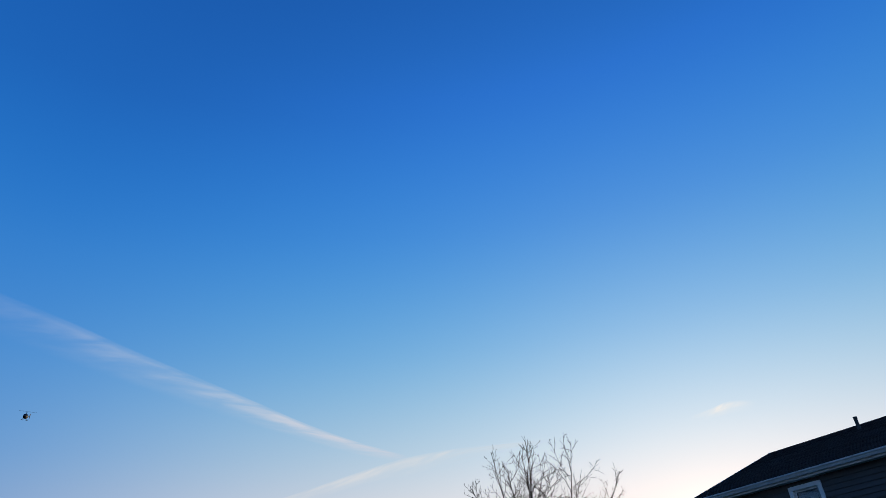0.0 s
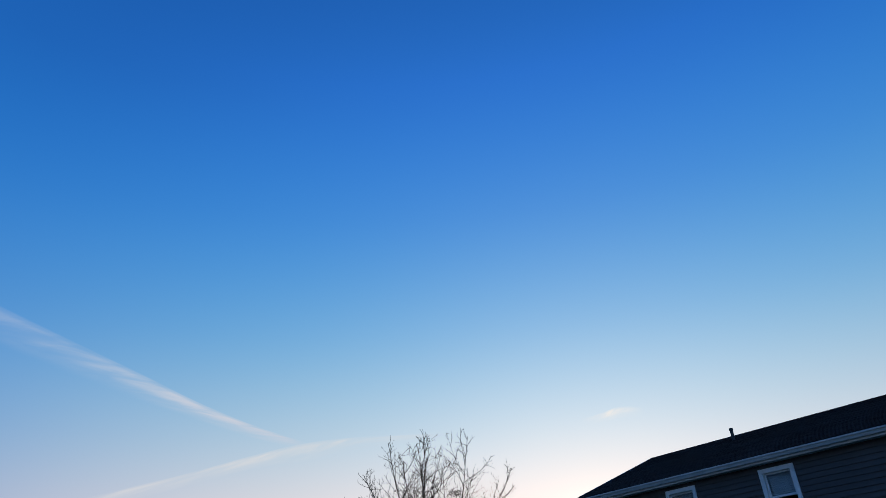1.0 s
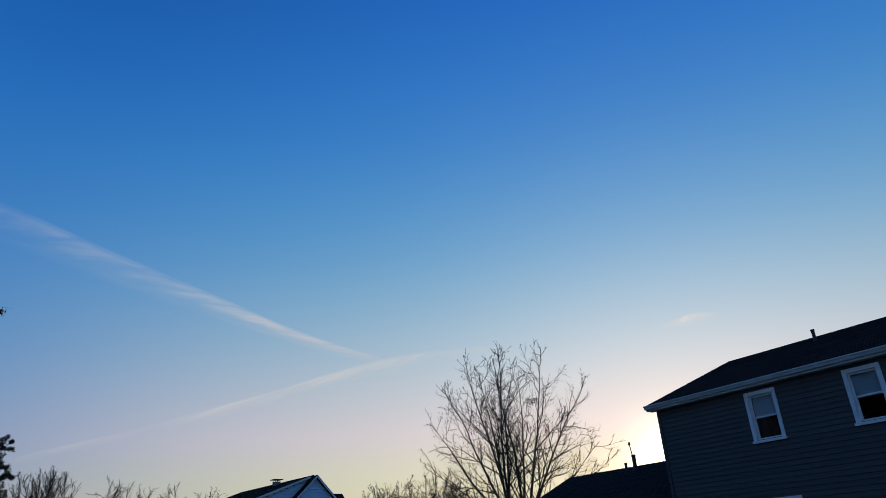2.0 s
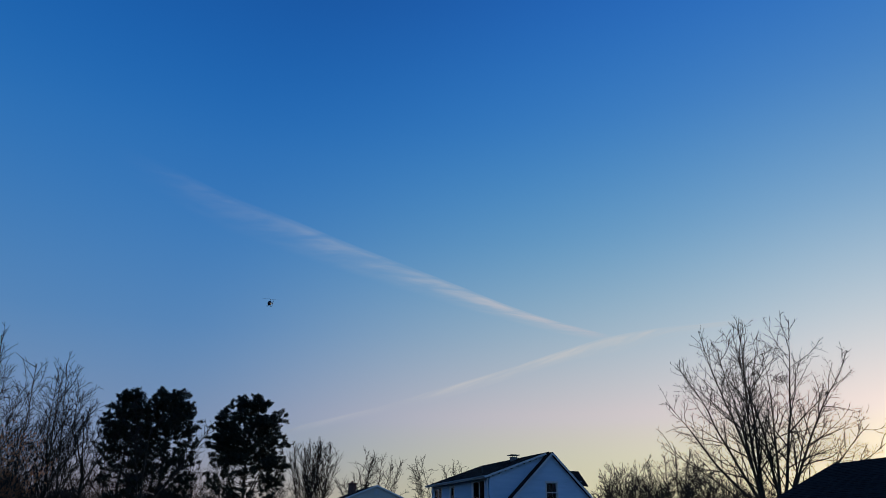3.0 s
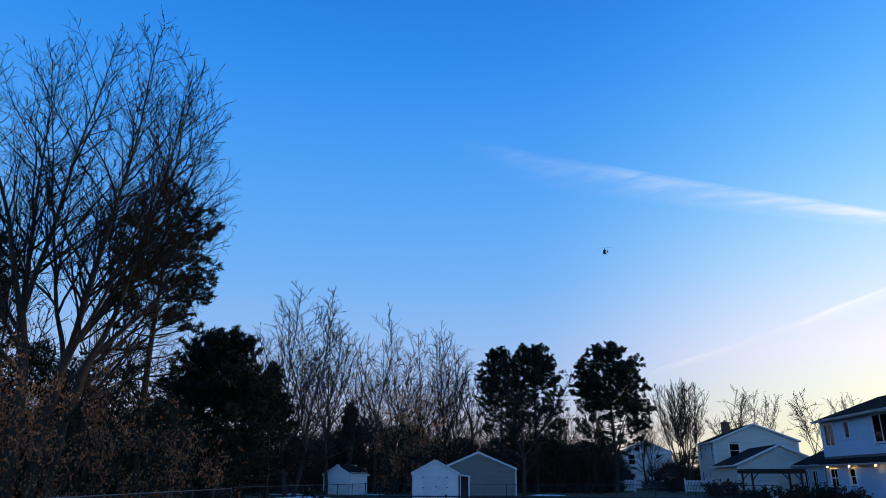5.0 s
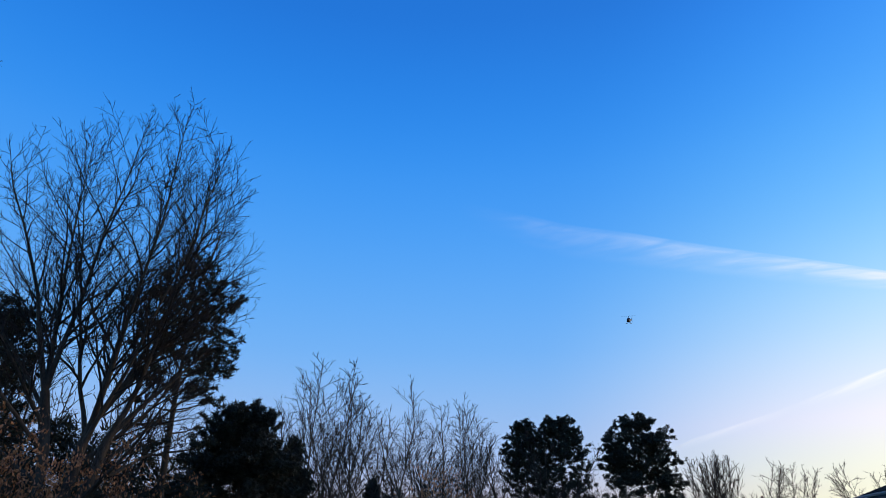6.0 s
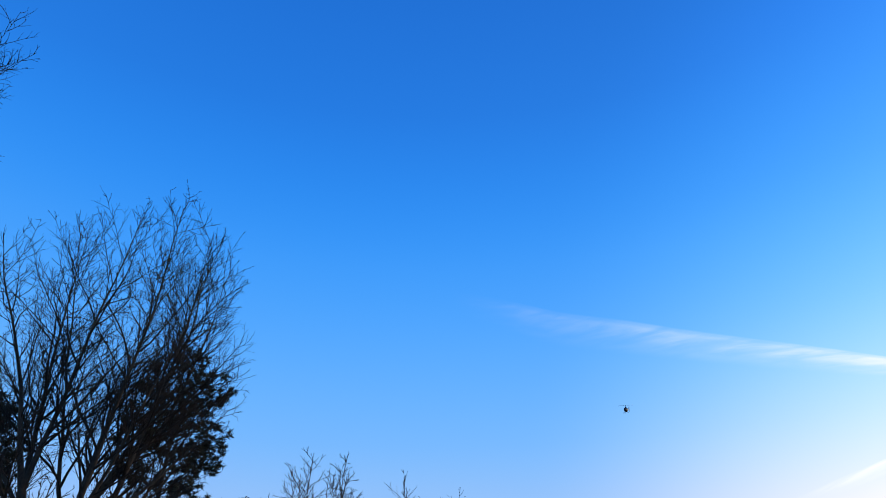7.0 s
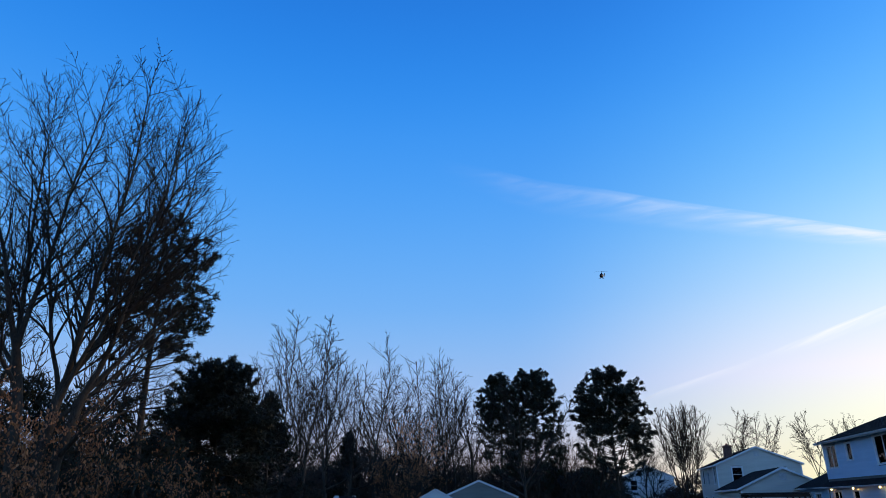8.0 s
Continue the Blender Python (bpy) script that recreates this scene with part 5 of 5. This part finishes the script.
bush((28.0, 50.5), 1.6, .9, 205, "brown ornamental grass clump by the white house", "brush")
bush((27.3, 48.0), 1.6, 1.0, 206, "brown ornamental grass clump by the white house", "brush")
bush(tuple(polar(17.5, 82).xy), 2.6, 1.5, 207, "dark evergreen bush by the far fence", "spruce")
bush(tuple(polar(20.3, 72).xy), 1.2, 1.3, 208, "dark evergreen bush by the far fence", "spruce")


def snow_patch(pos, rx, ry, seed):
    rnd = random.Random(seed)
    n = 26
    bm = bmesh.new()
    rim = [bm.verts.new((rx * math.cos(6.283 * k / n) * rnd.uniform(.7, 1.1), ry * math.sin(6.283 * k / n) * rnd.uniform(.7, 1.1), .0)) for k in range(n)]
    mid = [bm.verts.new((v.co.x * .6, v.co.y * .6, .05)) for v in rim]
    for k in range(n):
        bm.faces.new((rim[k], rim[(k + 1) % n], mid[(k + 1) % n], mid[k]))
    bm.faces.new(mid)
    ob = part("snow_patch", bm, M["snow"])
    ob.location = (pos[0], pos[1], .005)
    tagged(ob, "thin patch of old snow on the grass", "snow", "snow patches")


for k, (az, r, a, b) in enumerate(((-14.6, 53, 4.6, 2.0), (-10.9, 57, 2.2, 1.8), (-18.6, 48, 2.4, 1.2), (-5.6, 66, .9, 1.6), (8.0, 66, 1.8, 2.2), (11.5, 60, .6, .6), (16.0, 58, .9, .7), (-12.5, 66, 2.4, 2.0))):
    snow_patch(polar(az, r), a, b, 300 + k)


# ---------------------------------------------------------------- sky things
def ribbon(name, stops, label, mat, dist=3600):
    """Long thin cloud: stops of (azimuth, elevation, half-width in degrees)."""
    verts, faces, uvs = [], [], []
    m = 12
    n = (len(stops) - 1) * m
    for i in range(n + 1):
        k = min(i // m, len(stops) - 2)
        f = (i - k * m) / m
        p0, p1, p2, p3 = [np.array(stops[max(0, min(len(stops) - 1, k + j))]) for j in (-1, 0, 1, 2)]
        c = .5 * (2 * p1 + (p2 - p0) * f + (2 * p0 - 5 * p1 + 4 * p2 - p3) * f * f + (3 * p1 - p0 - 3 * p2 + p3) * f ** 3)
        t = np.array(stops[min(k + 1, len(stops) - 1)]) - np.array(stops[k])
        nx, ny = -t[1], t[0] * math.cos(radians(c[1]))
        q = math.hypot(nx, ny)
        for s in (-1, -.5, 0, .5, 1):
            az, el = c[0] + s * c[2] * nx / q, c[1] + s * c[2] * ny / q
            verts.append(polar(az, dist * math.cos(radians(el)), 1.6 + dist * math.sin(radians(el))))
            uvs.append((i / n, (s + 1) / 2))
    for i in range(n):
        for j in range(4):
            faces.append((i * 5 + j, (i + 1) * 5 + j, (i + 1) * 5 + j + 1, i * 5 + j + 1))
    ob = raw(name, verts, faces, mat)
    layer = ob.data.uv_layers.new(name="uv")
    for lp in ob.data.loops:
        layer.data[lp.index].uv = uvs[lp.vertex_index]
    tagged(ob, label, "cloud")
    ob.visible_shadow = False
    return ob


ribbon("contrail", [(-1.0, 27.59, 0.9), (4.5, 26.06, 1.3), (9.0, 24.64, 1.5), (14.3, 23.51, 1.45), (19.3, 22.21, 1.3), (24.5, 20.76, 1.15), (29.6, 19.23, 0.95), (34.6, 17.57, 0.68), (39.3, 16.13, 0.5), (43.4, 15.15, 0.3)],
       "long white contrail spreading and fading across the sky", vapour("contrail_vapour", (.80, .84, .95), 1.0, (10, 3.4, 18), ((0.0, 0.0), (.22, .10), (.5, .36), (.8, .95), (.93, .85), (1.0, 0.0))))
ribbon("contrail", [(15.5, 7.2, .3), (17.7, 8.05, .35), (23.5, 9.6, .35), (28.65, 11.0, .5), (34.4, 12.6, .5), (39.2, 13.95, .55), (43.6, 14.75, .75), (48.5, 15.4, .5), (55.5, 15.65, .3)],
       "fainter older contrail crossing the first one", vapour("old_contrail_vapour", (.99, .97, .96), .85, (9, 2.0, 8), ((0.0, 0.0), (.12, .22), (.22, .25), (.29, .06), (.42, .7), (.72, .85), (.9, .5), (1.0, 0.0))))
ribbon("cloud_wisp", [(66.2, 15.7, .3), (68.0, 15.9, .4), (69.6, 16.1, .5), (71.6, 15.9, .4)], "small pale cloud wisp", vapour("wisp_vapour", (1.15, 1.12, 1.08), 1.0, (3, 1.6, 3), ((0.0, 0.0), (.5, 1.0), (1.0, 0.0))))


def helicopter():
    """Small model helicopter in flight."""
    h = thing("model_helicopter", polar_pose(13.8, 26.0, 17.78), "small dark model helicopter hovering in the sky", "helicopter")
    bm = bmesh.new()
    bmesh.ops.create_uvsphere(bm, u_segments=16, v_segments=10, radius=.5, matrix=Matrix.Diagonal((.30, .13, .17, 1)))
    bmesh.ops.transform(bm, matrix=Matrix.Translation((.02, 0, 0)), verts=bm.verts)
    part("body", bm, M["red"], h)
    bm = bmesh.new()
    part("tail_boom", rod(bm, (-.1, 0, .02), (-.38, 0, .035), .016, .009, 8), M["blade"], h)
    bm = bmesh.new()
    hexa(bm, [Vector(p) for p in ((-.40, -.004, -.03), (-.34, -.004, .0), (-.34, .004, .0), (-.40, .004, -.03), (-.42, -.004, .11), (-.38, -.004, .11), (-.38, .004, .11), (-.42, .004, .11))])
    part("tail_fin", bm, M["blade"], h)
    bm = bmesh.new()
    part("tail_rotor", box(bm, -.385, -.375, .012, .016, -.07, .13), M["blade"], h)
    bm = bmesh.new()
    part("mast", rod(bm, (.02, 0, .07), (.02, 0, .15), .008, .008, 8), M["blade"], h)
    for s in (1, -1):
        bm = bmesh.new()
        box(bm, .02, .34, -.016, .016, .148, .152, Matrix.Translation((.02, 0, 0)) @ Matrix.Rotation(radians(70 + (180 if s < 0 else 0)), 4, "Z") @ Matrix.Translation((-.02, 0, 0)))
        part("rotor_blade", bm, M["blade"], h)
        bm = bmesh.new()
        rod(bm, (-.10, s * .07, -.12), (.14, s * .07, -.12), .006, .006, 6)
        for x in (-.05, .08):
            rod(bm, (x, s * .03, -.06), (x, s * .07, -.12), .005, .005, 6)
        part("skid", bm, M["blade"], h)


def polar_pose(az, r, el):
    p = polar(az, r * math.cos(radians(el)), 1.6 + r * math.sin(radians(el)))
    return Matrix.Translation(p) @ Euler((radians(-8), radians(14), radians(-120))).to_matrix().to_4x4()


helicopter()
